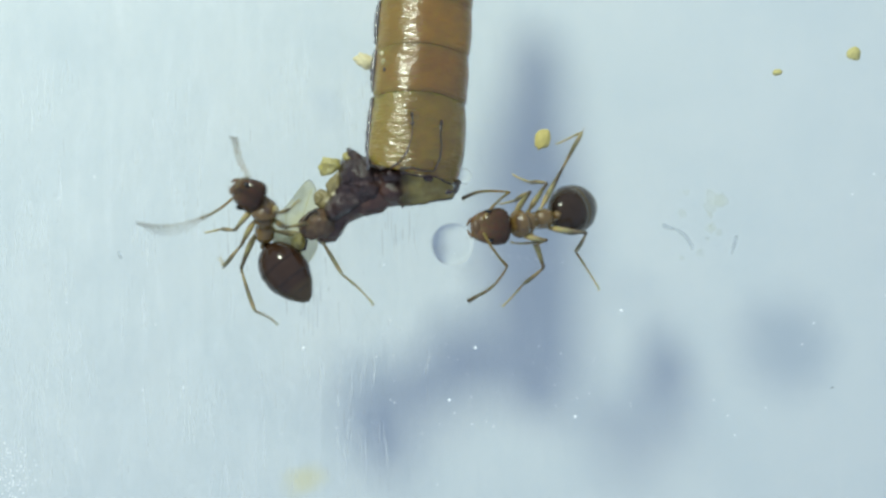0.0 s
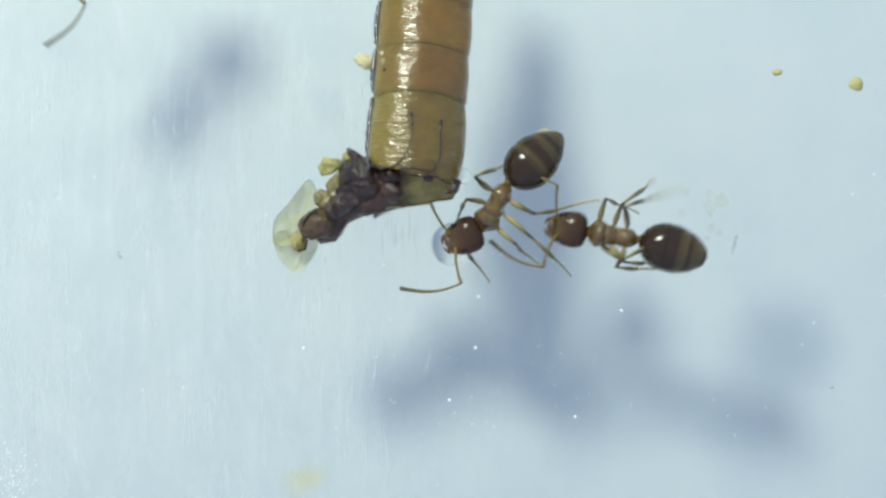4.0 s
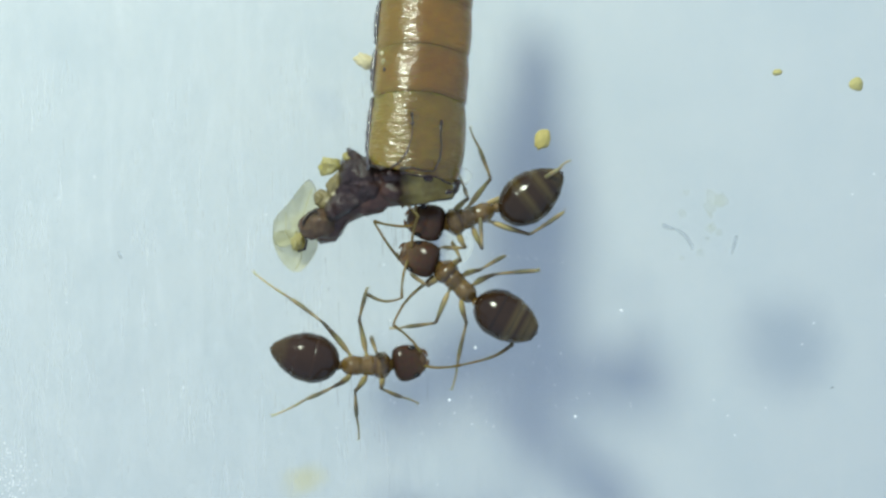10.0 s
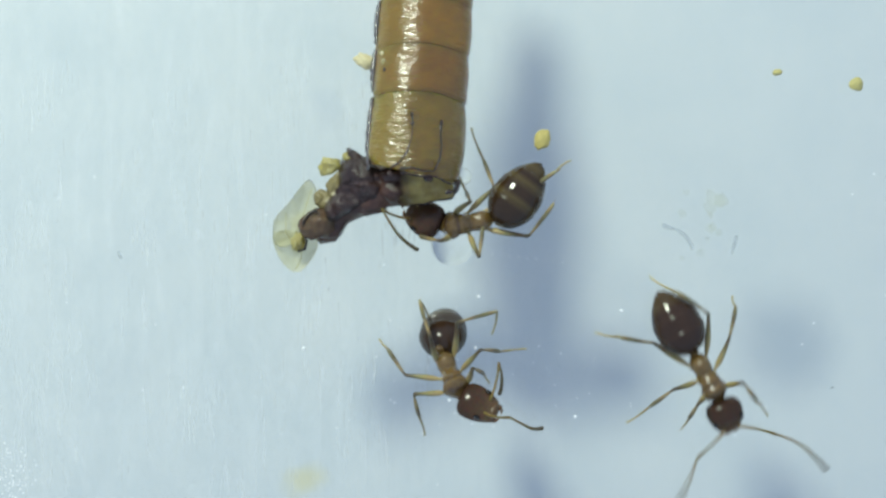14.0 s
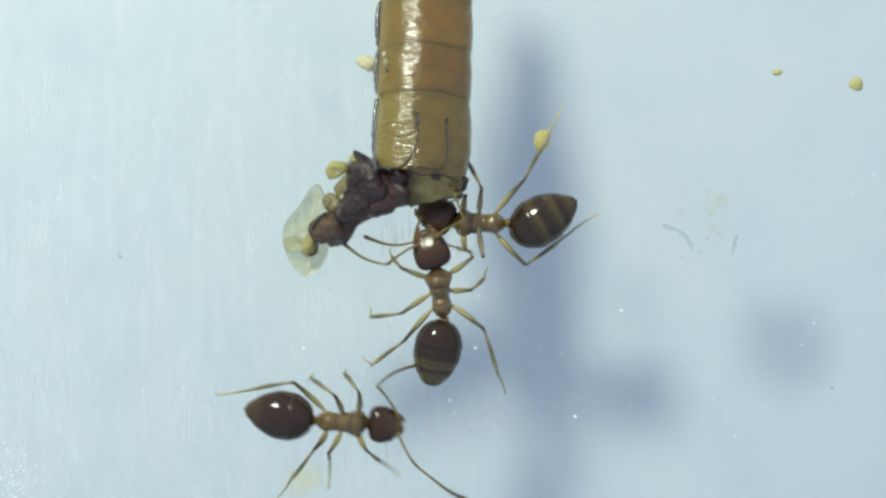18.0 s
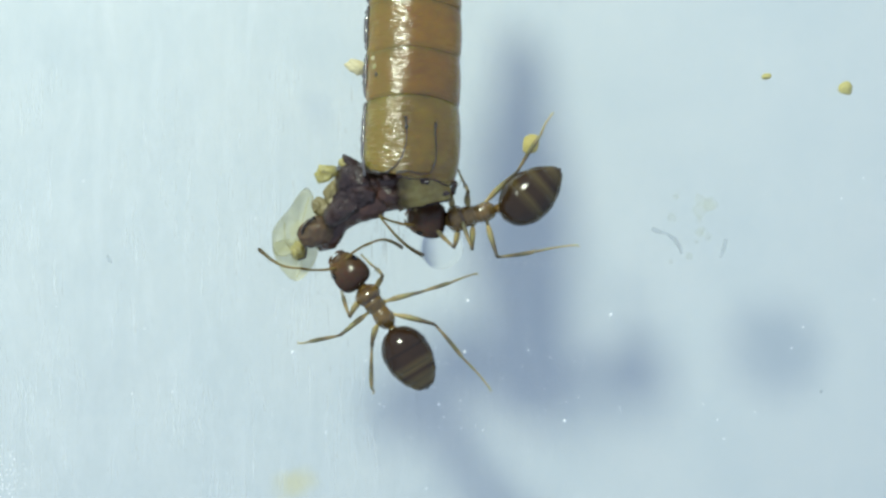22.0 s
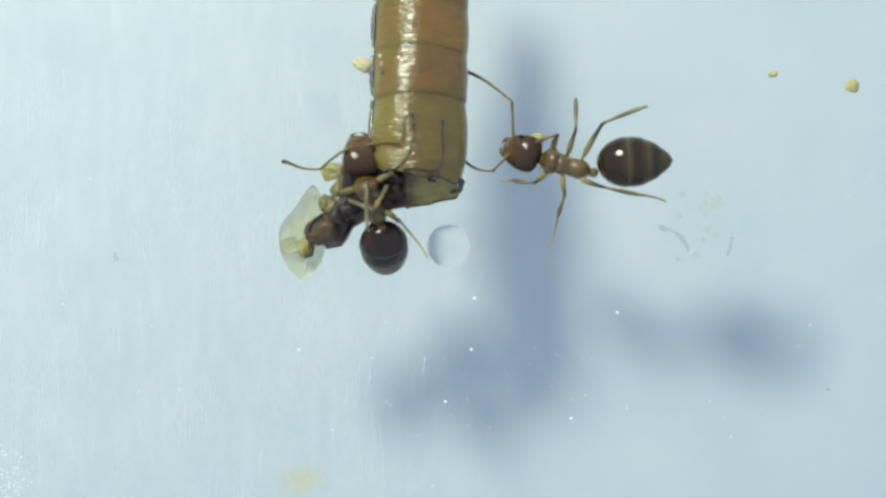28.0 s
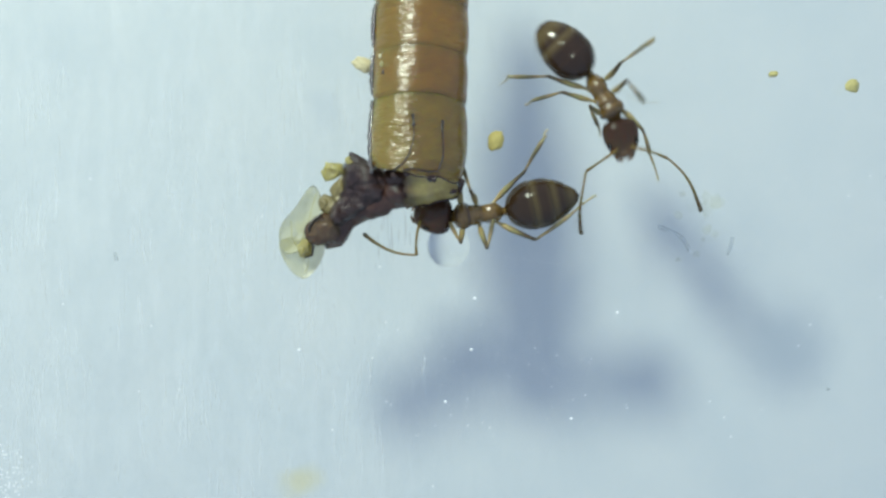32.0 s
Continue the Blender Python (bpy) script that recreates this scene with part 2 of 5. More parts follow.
def see_through(m, share):
    """Lets part of the light straight through a thin film."""
    nodes, links = m.node_tree.nodes, m.node_tree.links
    film, mix = nodes.new("ShaderNodeBsdfTransparent"), nodes.new("ShaderNodeMixShader")
    glow, body = nodes.new("ShaderNodeBsdfTranslucent"), nodes.new("ShaderNodeMixShader")
    shader = nodes["Principled BSDF"]
    links.new(shader.inputs["Base Color"].links[0].from_socket, glow.inputs["Color"])
    body.inputs[0].default_value = 0.5
    mix.inputs[0].default_value = share
    links.new(shader.outputs[0], body.inputs[1])
    links.new(glow.outputs[0], body.inputs[2])
    links.new(body.outputs[0], mix.inputs[1])
    links.new(film.outputs[0], mix.inputs[2])
    links.new(mix.outputs[0], nodes["Material Output"].inputs["Surface"])
    return m


WING = see_through(material("wing_film", (0.74, 0.72, 0.50), 0.25, (0.62, 0.59, 0.36), 3), 0.38)
FIBRE = see_through(material("grey_fibre", (0.36, 0.42, 0.48), 0.7), 0.84)
SCRATCH = see_through(material("scratch", (0.95, 0.97, 0.97), 0.4), 0.5)
FAR_CRUMB = material("pale_pollen", (0.50, 0.44, 0.18), 0.7, (0.43, 0.37, 0.13), 5, bump=0.02, bump_grain=8)
SMEAR = see_through(material("dried_smear", (0.66, 0.64, 0.34), 0.5, (0.6, 0.58, 0.30), 5), 0.88)


def blotched(m, spots):
    """Soft blotches of colour: (x, y, radius in millimetres, strength, colour)."""
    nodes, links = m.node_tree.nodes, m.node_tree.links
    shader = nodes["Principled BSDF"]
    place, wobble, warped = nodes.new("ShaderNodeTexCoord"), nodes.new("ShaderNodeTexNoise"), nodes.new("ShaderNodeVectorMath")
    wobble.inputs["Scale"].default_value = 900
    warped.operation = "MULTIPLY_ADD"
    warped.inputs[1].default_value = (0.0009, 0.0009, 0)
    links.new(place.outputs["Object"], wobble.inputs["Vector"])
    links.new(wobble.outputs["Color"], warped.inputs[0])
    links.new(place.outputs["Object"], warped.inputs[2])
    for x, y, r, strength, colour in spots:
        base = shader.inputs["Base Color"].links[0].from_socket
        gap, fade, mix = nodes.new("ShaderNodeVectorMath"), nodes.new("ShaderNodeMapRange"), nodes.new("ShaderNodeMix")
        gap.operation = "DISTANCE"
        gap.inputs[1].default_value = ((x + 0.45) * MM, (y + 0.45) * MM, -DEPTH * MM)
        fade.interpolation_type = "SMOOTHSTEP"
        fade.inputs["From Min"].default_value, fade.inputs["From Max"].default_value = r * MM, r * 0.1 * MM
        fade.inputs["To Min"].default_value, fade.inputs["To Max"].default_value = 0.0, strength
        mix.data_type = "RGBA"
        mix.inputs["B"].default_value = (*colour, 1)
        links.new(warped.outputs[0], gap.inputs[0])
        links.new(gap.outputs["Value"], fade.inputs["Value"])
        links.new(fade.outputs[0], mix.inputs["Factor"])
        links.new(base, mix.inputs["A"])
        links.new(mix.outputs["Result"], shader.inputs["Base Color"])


DEPTH = 5.0
# a blue-grey blotch at lower right, a yellow stain, two fainter blue-grey blotches
blotched(PAPER, [(9.48, -2.64, 2.2, 0.75, (0.35, 0.40, 0.46)), (-3.8, -6.4, 0.8, 0.7, (0.60, 0.56, 0.34)), (-6.7, 4.4, 0.8, 0.15, (0.4, 0.46, 0.5)), (-3.2, 3.9, 0.7, 0.25, (0.36, 0.42, 0.5))])


# ---- mesh helpers (millimetres) ----
def part(name, bm, mat, parent=None, label="", at=None, smooth=True):
    """Links a bmesh, made in millimetres, as one mesh object."""
    bmesh.ops.scale(bm, vec=(MM, MM, MM), verts=bm.verts)
    bmesh.ops.recalc_face_normals(bm, faces=bm.faces)
    data = bpy.data.meshes.new(name)
    bm.to_mesh(data)
    bm.free()
    data.materials.append(mat)
    if smooth:
        for p in data.polygons:
            p.use_smooth = True
    ob = new(name, data)
    if parent:
        ob.parent = parent
    if at is not None:
        ob.location = [v * MM for v in at]
    if label:
        ob["label"] = label
    return ob


def tube(bm, rings, n=18, axis="x", cap=True):
    """Closed rings (place, centre a, centre b, radius a, radius b) along an axis."""
    made = []
    for s, ca, cb, ra, rb in rings:
        ring = []
        for i in range(n):
            a = 2 * math.pi * i / n
            u, v = ca + ra * math.cos(a), cb + rb * math.sin(a)
            ring.append(bm.verts.new((s, u, v) if axis == "x" else (u, s, v)))
        made.append(ring)
    for p, q in zip(made, made[1:]):
        for i in range(n):
            bm.faces.new((p[i], p[(i + 1) % n], q[(i + 1) % n], q[i]))
    if cap:
        bm.faces.new(made[0])
        bm.faces.new(made[-1])
    return bm


def sweep(bm, path, radii, n=8):
    """A round strand along a path."""
    path = [Vector(p) for p in path]
    made = []
    for i, p in enumerate(path):
        way = (path[min(i + 1, len(path) - 1)] - path[max(i - 1, 0)]).normalized()
        side = way.orthogonal() if abs(way.z) > 0.95 else way.cross(Vector((0, 0, 1))).normalized()
        side.normalize()
        top = side.cross(way)
        r = radii[i] if isinstance(radii, (list, tuple)) else radii
        made.append([bm.verts.new(p + r * (math.cos(2 * math.pi * k / n) * side + math.sin(2 * math.pi * k / n) * top)) for k in range(n)])
    for p, q in zip(made, made[1:]):
        for i in range(n):
            bm.faces.new((p[i], p[(i + 1) % n], q[(i + 1) % n], q[i]))
    bm.faces.new(made[0])
    bm.faces.new(made[-1])
    return bm


def blob(bm, centre, radii, rough=0.15, grain=2.0, detail=3, seed=0, turn=0.0):
    """An uneven lump."""
    made = bmesh.ops.create_icosphere(bm, subdivisions=detail, radius=1.0)["verts"]
    spin = Matrix.Rotation(radians(turn), 3, "Z")
    for v in made:
        p = v.co.copy()
        swell = 1 + rough * (noise.noise(p * grain + Vector((seed * 7.3, seed, 1))) + 0.5 * noise.noise(p * grain * 2.7 + Vector((seed, 3, 5))))
        v.co = Vector(centre) + spin @ Vector([p[i] * radii[i] * swell for i in range(3)])
    return bm


def slab(bm, x0, y0, z0, x1, y1, z1):
    corners = [bm.verts.new((x, y, z)) for z in (z0, z1) for x, y in ((x0, y0), (x1, y0), (x1, y1), (x0, y1))]
    for f in ((0, 1, 2, 3), (4, 5, 6, 7), (0, 1, 5, 4), (1, 2, 6, 5), (2, 3, 7, 6), (3, 0, 4, 7)):
        bm.faces.new([corners[i] for i in f])
    return bm


def between(x, knots):
    """A straight course between knots (x, value)."""
    for (xa, va), (xb, vb) in zip(knots, knots[1:]):
        if x <= xb:
            return va + (vb - va) * max(0.0, (x - xa) / (xb - xa))
    return knots[-1][1]


# ---- the setting ----
paper_bm = bmesh.new()
slab(paper_bm, -150, -150, -DEPTH - 2, 150, 150, -DEPTH)
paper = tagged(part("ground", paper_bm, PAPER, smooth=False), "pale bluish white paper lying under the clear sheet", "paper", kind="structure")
sheet_bm = bmesh.new()
slab(sheet_bm, -45, -45, -0.6, 45, 45, 0)
sheet = tagged(part("floor", sheet_bm, CLEAR, smooth=False), "clear scratched plastic sheet the ants walk on", "sheet", kind="structure")
for side_name, box in (("wall_west", (-45, -45, -44, 45)), ("wall_east", (44, -45, 45, 45)), ("wall_south", (-44, -45, 44, -44)), ("wall_north", (-44, 44, 44, 45))):
    edge_bm = bmesh.new()
    slab(edge_bm, box[0], box[1], -DEPTH, box[2], box[3], -0.6)
    tagged(part(side_name, edge_bm, WALL, smooth=False), "plain grey edge strip that carries the clear sheet", "wall", kind="structure")


# ---- ants ----
# front, middle and hind leg: hip, lengths of thigh, shin and foot, resting place of the foot, way the knee bends
LEGS = [((0.36, 0.20, 0.36), 0.92, 0.70, 0.74, (1.15, 0.85), (0.25, 0.75, 0.9)),
        ((-0.02, 0.20, 0.36), 1.00, 0.82, 0.88, (0.05, 1.45), (0.10, 0.45, 1.0)),
        ((-0.38, 0.18, 0.36), 1.20, 1.12, 1.22, (-1.5, 1.5), (0.20, 0.60, 1.0))]
SCAPE, FLAGELLUM = 1.0, 1.65


def gaster_radius(x, blunt=0.72, wide=0.60):
    """Half width of the hind body at x millimetres behind the waist."""
    s = min(max((x - 0.06) / 1.80, 0.0), 1.0)
    if s < 0.43:
        return wide * math.sqrt(max(0.0, 1 - ((0.43 - s) / 0.43) ** 2))
    return wide * max(0.0, math.cos((s - 0.43) / 0.57 * math.pi / 2)) ** blunt


def tergite_mesh(a, b, lift, blunt):
    bm, rings = bmesh.new(), []
    for i in range(9):
        k = i / 8
        x = a + (b - a) * k
        swell = lift + 0.020 * k
        r = gaster_radius(x, blunt) + swell
        rings.append((-x, 0, 0.02, r, r * 0.86))
    x = b + 0.01
    r = gaster_radius(x, blunt) * 0.97
    rings.append((-x, 0, 0.02, r, r * 0.86))
    return tube(bm, rings, 28)


def limb_mesh(length, r0, r1, r2):
    """A feeler's first joint: slim, hardly swollen."""
    bm = bmesh.new()
    tube(bm, [(length * k, 0, 0.06 * length * math.sin(math.pi * k), r, r) for k, r in ((0, r0 * 0.8), (0.06, r0), (0.35, r1), (0.7, r1 * 0.85), (0.94, r2), (1.0, r2 * 0.9))], 10)
    return bm


def thigh_mesh(length, r):
    """Narrow at the hip, a short ring joint, swollen before the middle, slim at the knee."""
    bm = bmesh.new()
    rings = [(length * k, 0, 0.035 * length * math.sin(math.pi * k), r * w, r * w * 1.1) for k, w in ((0, 0.40), (0.03, 0.62), (0.10, 0.66), (0.13, 0.48), (0.17, 0.62), (0.30, 1.0), (0.46, 1.08), (0.64, 0.92), (0.82, 0.70), (0.92, 0.62), (0.97, 0.70), (1.0, 0.52))]
    return tube(bm, rings, 12)


def shin_mesh(length, r):
    """Slim at the knee, thickest past the middle, with a short spur at the end."""
    bm = bmesh.new()
    rings = [(length * k, 0, 0.02 * length * math.sin(math.pi * k), r * w, r * w) for k, w in ((0, 0.55), (0.04, 0.78), (0.12, 0.62), (0.35, 0.88), (0.6, 1.1), (0.8, 1.12), (0.93, 0.95), (1.0, 0.6))]
    tube(bm, rings, 12)
    return sweep(bm, [(0.94 * length, 0, -0.5 * r), (1.02 * length, 0.3 * r, -1.3 * r), (1.10 * length, 0.4 * r, -1.6 * r)], [0.3 * r, 0.2 * r, 0.06 * r], 6)


def foot_mesh(length, r):
    """Five thin joints and a pair of claws."""
    bm, rings = bmesh.new(), []
    for a, b, w in ((0.0, 0.42, 0.75), (0.42, 0.60, 0.66), (0.60, 0.73, 0.62), (0.73, 0.83, 0.60), (0.83, 0.98, 0.64)):
        for k, v in ((a + 0.004, 0.62), (a + 0.03, 0.85), (b - 0.03, 1.0), (b - 0.004, 0.7)):
            rings.append((length * k, 0.03 * length * math.sin(2.6 * k), -0.02 * length * math.sin(math.pi * k), r * w * v, r * w * v))
    tube(bm, rings, 9)
    for side in (1, -1):
        sweep(bm, [(0.97 * length, 0.015 * side, 0), (1.02 * length, 0.03 * side, 0.005), (1.04 * length, 0.032 * side, -0.02)], [0.012, 0.009, 0.003], 6)
    return bm


def flagellum_mesh():
    bm, rings = bmesh.new(), []
    for i in range(11):
        a, b = i / 11, (i + 1) / 11
        r = 0.028 + 0.030 * a ** 1.5
        for k, s in ((a + 0.003, 0.8), (a + 0.02, 1.0), (b - 0.02, 1.08), (b - 0.003, 0.8)):
            rings.append((FLAGELLUM * k, 0.05 * math.sin(5 * k), 0.13 * math.sin(math.pi * k), r * s, r * s))
    return tube(bm, rings, 10)


def build_ant(label, gaster_skin, size=1.0, blunt=0.72, face=1.0):
    """An ant that looks along +x; its feet stand at z = 0."""
    root = tagged(new("ant"), label, "ant", "ants at the larva")
    root.scale = (size, size, size)
    parts = {"root": root}
    bm, rings = bmesh.new(), []
    for i in range(53):
        x = -0.68 + 1.36 * i / 52
        r = between(x, ((-0.68, 0.06), (-0.63, 0.13), (-0.56, 0.185), (-0.46, 0.222), (-0.34, 0.226), (-0.24, 0.222), (-0.17, 0.212), (-0.12, 0.206), (-0.07, 0.208), (0.0, 0.222), (0.10, 0.250), (0.17, 0.248), (0.205, 0.236), (0.26, 0.292), (0.33, 0.318), (0.42, 0.312), (0.50, 0.262), (0.57, 0.18), (0.62, 0.115), (0.68, 0.085)))
        high = between(x, ((-0.68, -0.06), (-0.5, 0.01), (-0.36, 0.045), (-0.2, 0.02), (-0.12, -0.02), (0.0, 0.03), (0.1, 0.05), (0.2, 0.03), (0.33, 0.055), (0.5, 0.0), (0.68, -0.05)))
        rings.append((x, 0, 0.53 + high, 1.10 * r, 1.14 * r))
    tube(bm, rings, 36)
    for v in bm.verts:
        # a flat back, plates on the flanks with seams between them
        u = math.atan2(v.co.y, v.co.z - 0.53)
        seam = sum(math.exp(-((v.co.x - at) / 0.022) ** 2) for at in (-0.30, 0.02, 0.205)) + 0.8 * math.exp(-((abs(u) - 1.15 - 0.25 * v.co.x) / 0.10) ** 2)
        v.co.y *= 1 - 0.03 * seam
        v.co.z -= 0.009 * seam if v.co.z > 0.53 else 0
        v.co += 0.02 * Vector((0, noise.noise(v.co * 5), 0.7 * noise.noise(v.co * 6 + Vector((3, 1, 0)))))
    parts["thorax"] = part("thorax", bm, THORAX, root)
    bm = bmesh.new()
    blob(bm, (0.335, 0, 0.60), (0.25, 0.325, 0.31), 0.06, 1.8, 4, 5)
    part("pronotum", bm, SHIELD, root, "darker brown round shield behind the head")
    bm = bmesh.new()
    blob(bm, (-0.75, 0, 0.5), (0.13, 0.13, 0.21), 0.05, 1.0, 3)
    part("petiole", bm, THORAX, root)
    bm = bmesh.new()
    tube(bm, [(-x, 0, 0.02, max(gaster_radius(x, blunt), 0.01) * 0.96, max(gaster_radius(x, blunt), 0.01) * 0.83) for x in [0.05 + 0.0905 * i for i in range(21)]], 24)
    parts["gaster"] = part("gaster", bm, gaster_skin, root, "glossy dark hind body", (-0.64, 0, 0.6))
    for a, b, lift in ((0.07, 0.72, 0.012), (0.60, 1.18, 0.008), (1.06, 1.54, 0.004), (1.44, 1.80, 0.0)):
        part("tergite", tergite_mesh(a, b, lift, blunt), gaster_skin, parts["gaster"])
    bm = bmesh.new()
    tube(bm, [(x * face, 0, dz, r, r * 0.68 - 0.06 * x) for x, r, dz in ((0.0, 0.13, 0.0), (0.025, 0.27, 0.0), (0.075, 0.375, 0.01), (0.16, 0.435, 0.02), (0.3, 0.462, 0.03), (0.46, 0.452, 0.03), (0.62, 0.415, 0.02), (0.76, 0.36, 0.0), (0.87, 0.30, -0.02), (0.94, 0.235, -0.04), (0.98, 0.14, -0.05))], 28)
    for v in bm.verts:
        # square the outline a little and flatten the crown
        v.co.y *= 1 + 0.05 * abs(math.sin(2 * math.atan2(v.co.z, v.co.y)))
        v.co.z -= 0.05 * math.exp(-(v.co.y / 0.08) ** 2) if v.co.z > 0.1 and v.co.x > 0.55 else 0
    parts["head"] = part("head", bm, HEAD, root, "", (0.64, 0, 0.56))
    bm = bmesh.new()
    blob(bm, (0.86 * face, 0, 0.06), (0.11, 0.20, 0.10), 0.08, 1.5, 3, 2)
    part("clypeus", bm, FACE, parts["head"], "paler brown plate over the jaws")
    for s in (1, -1):
        bm = bmesh.new()
        blob(bm, (0.58 * face, s * 0.355, 0.19), (0.095, 0.06, 0.075), 0.0, 1, 2)
        part("eye", bm, EYE, parts["head"], "small black compound eye")
        bm = bmesh.new()
        sweep(bm, [(0.84 * face, s * 0.22, -0.04), (0.97 * face, s * 0.20, -0.06), (1.03 * face, s * 0.13, -0.08), (1.06 * face, s * 0.04, -0.09)], [0.055, 0.05, 0.035, 0.012])
        part("mandible", bm, HUSK, parts["head"])
    for s in (1, -1):
        for hip, thigh, shin, foot, rest, bend in LEGS:
            bm = bmesh.new()
            sweep(bm, [(hip[0] - 0.02, s * (hip[1] - 0.12), hip[2] + 0.10), (hip[0], s * (hip[1] - 0.07), hip[2] + 0.05), (hip[0] + 0.01, s * hip[1], hip[2] - 0.01), (hip[0] + 0.02, s * (hip[1] + 0.04), hip[2] - 0.05)], [0.10, 0.125, 0.105, 0.05], 12)
            part("hip", bm, HIP, root)
            leg = part("leg", thigh_mesh(thigh, 0.070), LIMB, root)
            shin_ob = part("shin", shin_mesh(shin, 0.050), LIMB_END, leg)
            foot_ob = part("foot", foot_mesh(foot, 0.045), FOOT, leg)
            parts.setdefault("legs", []).append((leg, shin_ob, foot_ob, s, hip, thigh, shin, foot, rest, bend))
        feeler = part("antenna", limb_mesh(SCAPE, 0.036, 0.034, 0.042), FEELER, root)
        parts.setdefault("feelers", []).append((feeler, part("flagellum", flagellum_mesh(), FEELER, feeler), s))
    return parts


dark_ant = build_ant("dark brown ant with plain glossy hind body, roaming the sheet", GASTER_DARK, 1.0, 0.72, 0.88)
right_ant = build_ant("amber brown ant with banded hind body, biting the torn larva", GASTER_BAND, 1.0, 0.70)
right_ant["gaster"].scale = (1.06, 1.02, 1.0)
middle_ant = build_ant("reddish brown ant with banded hind body, searching round the larva", GASTER_REAR, 0.98, 0.50, 1.06)


# ---- the dead larva (world millimetres; it lies along y) ----
larva = tagged(new("dead_larva"), "amber segmented dead larva with its end chewed open", "larva")


def larva_side(y):
    """Centre and half width of the larva across, at y."""
    return -0.70 + 0.062 * (y - 1.8), 1.17 - 0.012 * max(0, y - 5) - 0.29 * max(0, y - 6.5)


def lift(y):
    """The chewed end is propped up off the sheet."""
    return 0.12 * max(0.0, 6.5 - y)


def lean(y):
    """How far the chewed end is rolled over."""
    return 0.075 * min(max(4.7 - y, 0.0), 1.0)


def top_of_larva(x, y):
    c, r = larva_side(y)
    return 0.79 + lift(y) - lean(y) * (x - c) + 0.76 * math.sqrt(max(0.02, 1 - ((x - c) / r) ** 2))


def segment_mesh(y0, y1, last=False):
    bm, rings = bmesh.new(), []
    steps = 56 if y0 < 7.5 else 20
    for i in range(steps + 1):
        k = i / steps
        y = y0 + (y1 - y0) * k
        c, r = larva_side(y)
        deep = 0.030 if y0 < 4.0 else 0.016
        grow = 1 - deep + deep * math.sin(math.pi * min(k * 1.6, 1.0) * 0.5) + 0.012 * math.sin(math.pi * k)
        if k > 0.93:
            grow -= 0.012 if y0 < 6 else 0.006
        if last and k > 0.8:
            grow -= 0.35 * (k - 0.8)
        rings.append((y, c, 0.79 + lift(y), r * grow, 0.76 * grow))
    tube(bm, rings, 72, "y")
    for v in bm.verts:
        # fine cross wrinkles
        c, r = larva_side(v.co.y)
        out = Vector(((v.co.x - c) / r, 0, (v.co.z - 0.79 - lift(v.co.y)) / 0.76)).normalized()
        p = Vector((v.co.x * 2.2, v.co.y * 7.5, v.co.z * 2.2))
        v.co += out * 0.0045 * (noise.noise(p) + 0.6 * noise.noise(p * 1.9 + Vector((7, 3, 1)))) + out * 0.022 * noise.noise(v.co * 1.7)
    for v in bm.verts:
        # the joints arch over the back
        c, r = larva_side(v.co.y)
        u = (v.co.x - c) / r
        share = min(max((v.co.y - 2.2) / 1.2, 0.0), 1.0)
        v.co.y -= share * (0.22 * u * u + 0.09 * u - 0.05)
    if last:
        for v in bm.verts:
            k = min(max((3.2 - v.co.y) / 1.35, 0), 1)
            v.co.y -= 0.22 * k * k * (v.co.x + 0.7)
    for v in bm.verts:
        v.co.z += 0.02 * noise.noise(v.co * 1.3) - lean(v.co.y) * (v.co.x - larva_side(v.co.y)[0])
        v.co.x += 0.025 * noise.noise(v.co * 1.1 + Vector((5, 0, 0)))
    return bm


cuts = [9.4, 8.45, 7.45, 6.2, 5.0, 3.82, 1.85]
for i, (y0, y1) in enumerate(zip(cuts, cuts[1:])):
    end = i == len(cuts) - 2
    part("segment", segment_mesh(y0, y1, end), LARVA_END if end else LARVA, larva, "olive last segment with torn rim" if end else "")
for y0, y1 in zip(cuts, cuts[1:]):
    bm = bmesh.new()
    fold = []
    for i in range(15):
        y = y0 + (y1 - y0) * (0.04 + 0.92 * i / 14)
        c, r = larva_side(y)
        fold.append((c - r * 0.985 - 0.03 * math.sin(math.pi * i / 14) + 0.012 * math.sin(2.7 * i + y0), y, 0.92 + lift(y)))
    thin = 1.0 if y1 < 2 else 0.85
    sweep(bm, fold, [thin * v for v in [0.05 + 0.038 * math.sin(math.pi * i / 14) + 0.014 * math.sin(4.0 * i + y0) for i in range(15)]], 12)
    part("side_fold", bm, FOLD, larva, "swollen shiny fold along the side")
bm = bmesh.new()
blob(bm, (-0.23, 9.3, 0.79), (0.52, 0.6, 0.6), 0.05, 1)
part("rear_cap", bm, LARVA, larva)
# torn rim and flap
bm = bmesh.new()
flap = []
for i in range(45):
    x = -1.05 + 1.32 * i / 44
    top = between(x, ((-1.32, 1.80), (-0.82, 1.88), (-0.45, 1.84), (-0.2, 1.74), (0.30, 1.62))) + 0.06
    low = between(x, ((-1.05, 1.02), (-0.9, 1.06), (-0.45, 1.13), (0.27, 1.27))) + 0.05 * noise.noise(Vector((x * 5, 2, 0)))
    rows_of = []
    for j in range(15):
        s = j / 14
        p = Vector((x, top + (low - top) * s, 1.84 - 0.3 * s - 0.32 * s * s - 0.35 * max(0, x + 0.3) - 0.1 * max(0, -0.8 - x)))
        p.z += 0.09 * noise.noise(p * 2.2) + 0.025 * noise.noise(p * 6.3)
        p.x += 0.05 * noise.noise(p * 4 + Vector((1, 6, 2))) + 0.5 * max(0.0, 1 - i / 14) * noise.noise(Vector((4, 5.5 * s, 1)))
        rows_of.append(bm.verts.new(p))
    flap.append(rows_of)
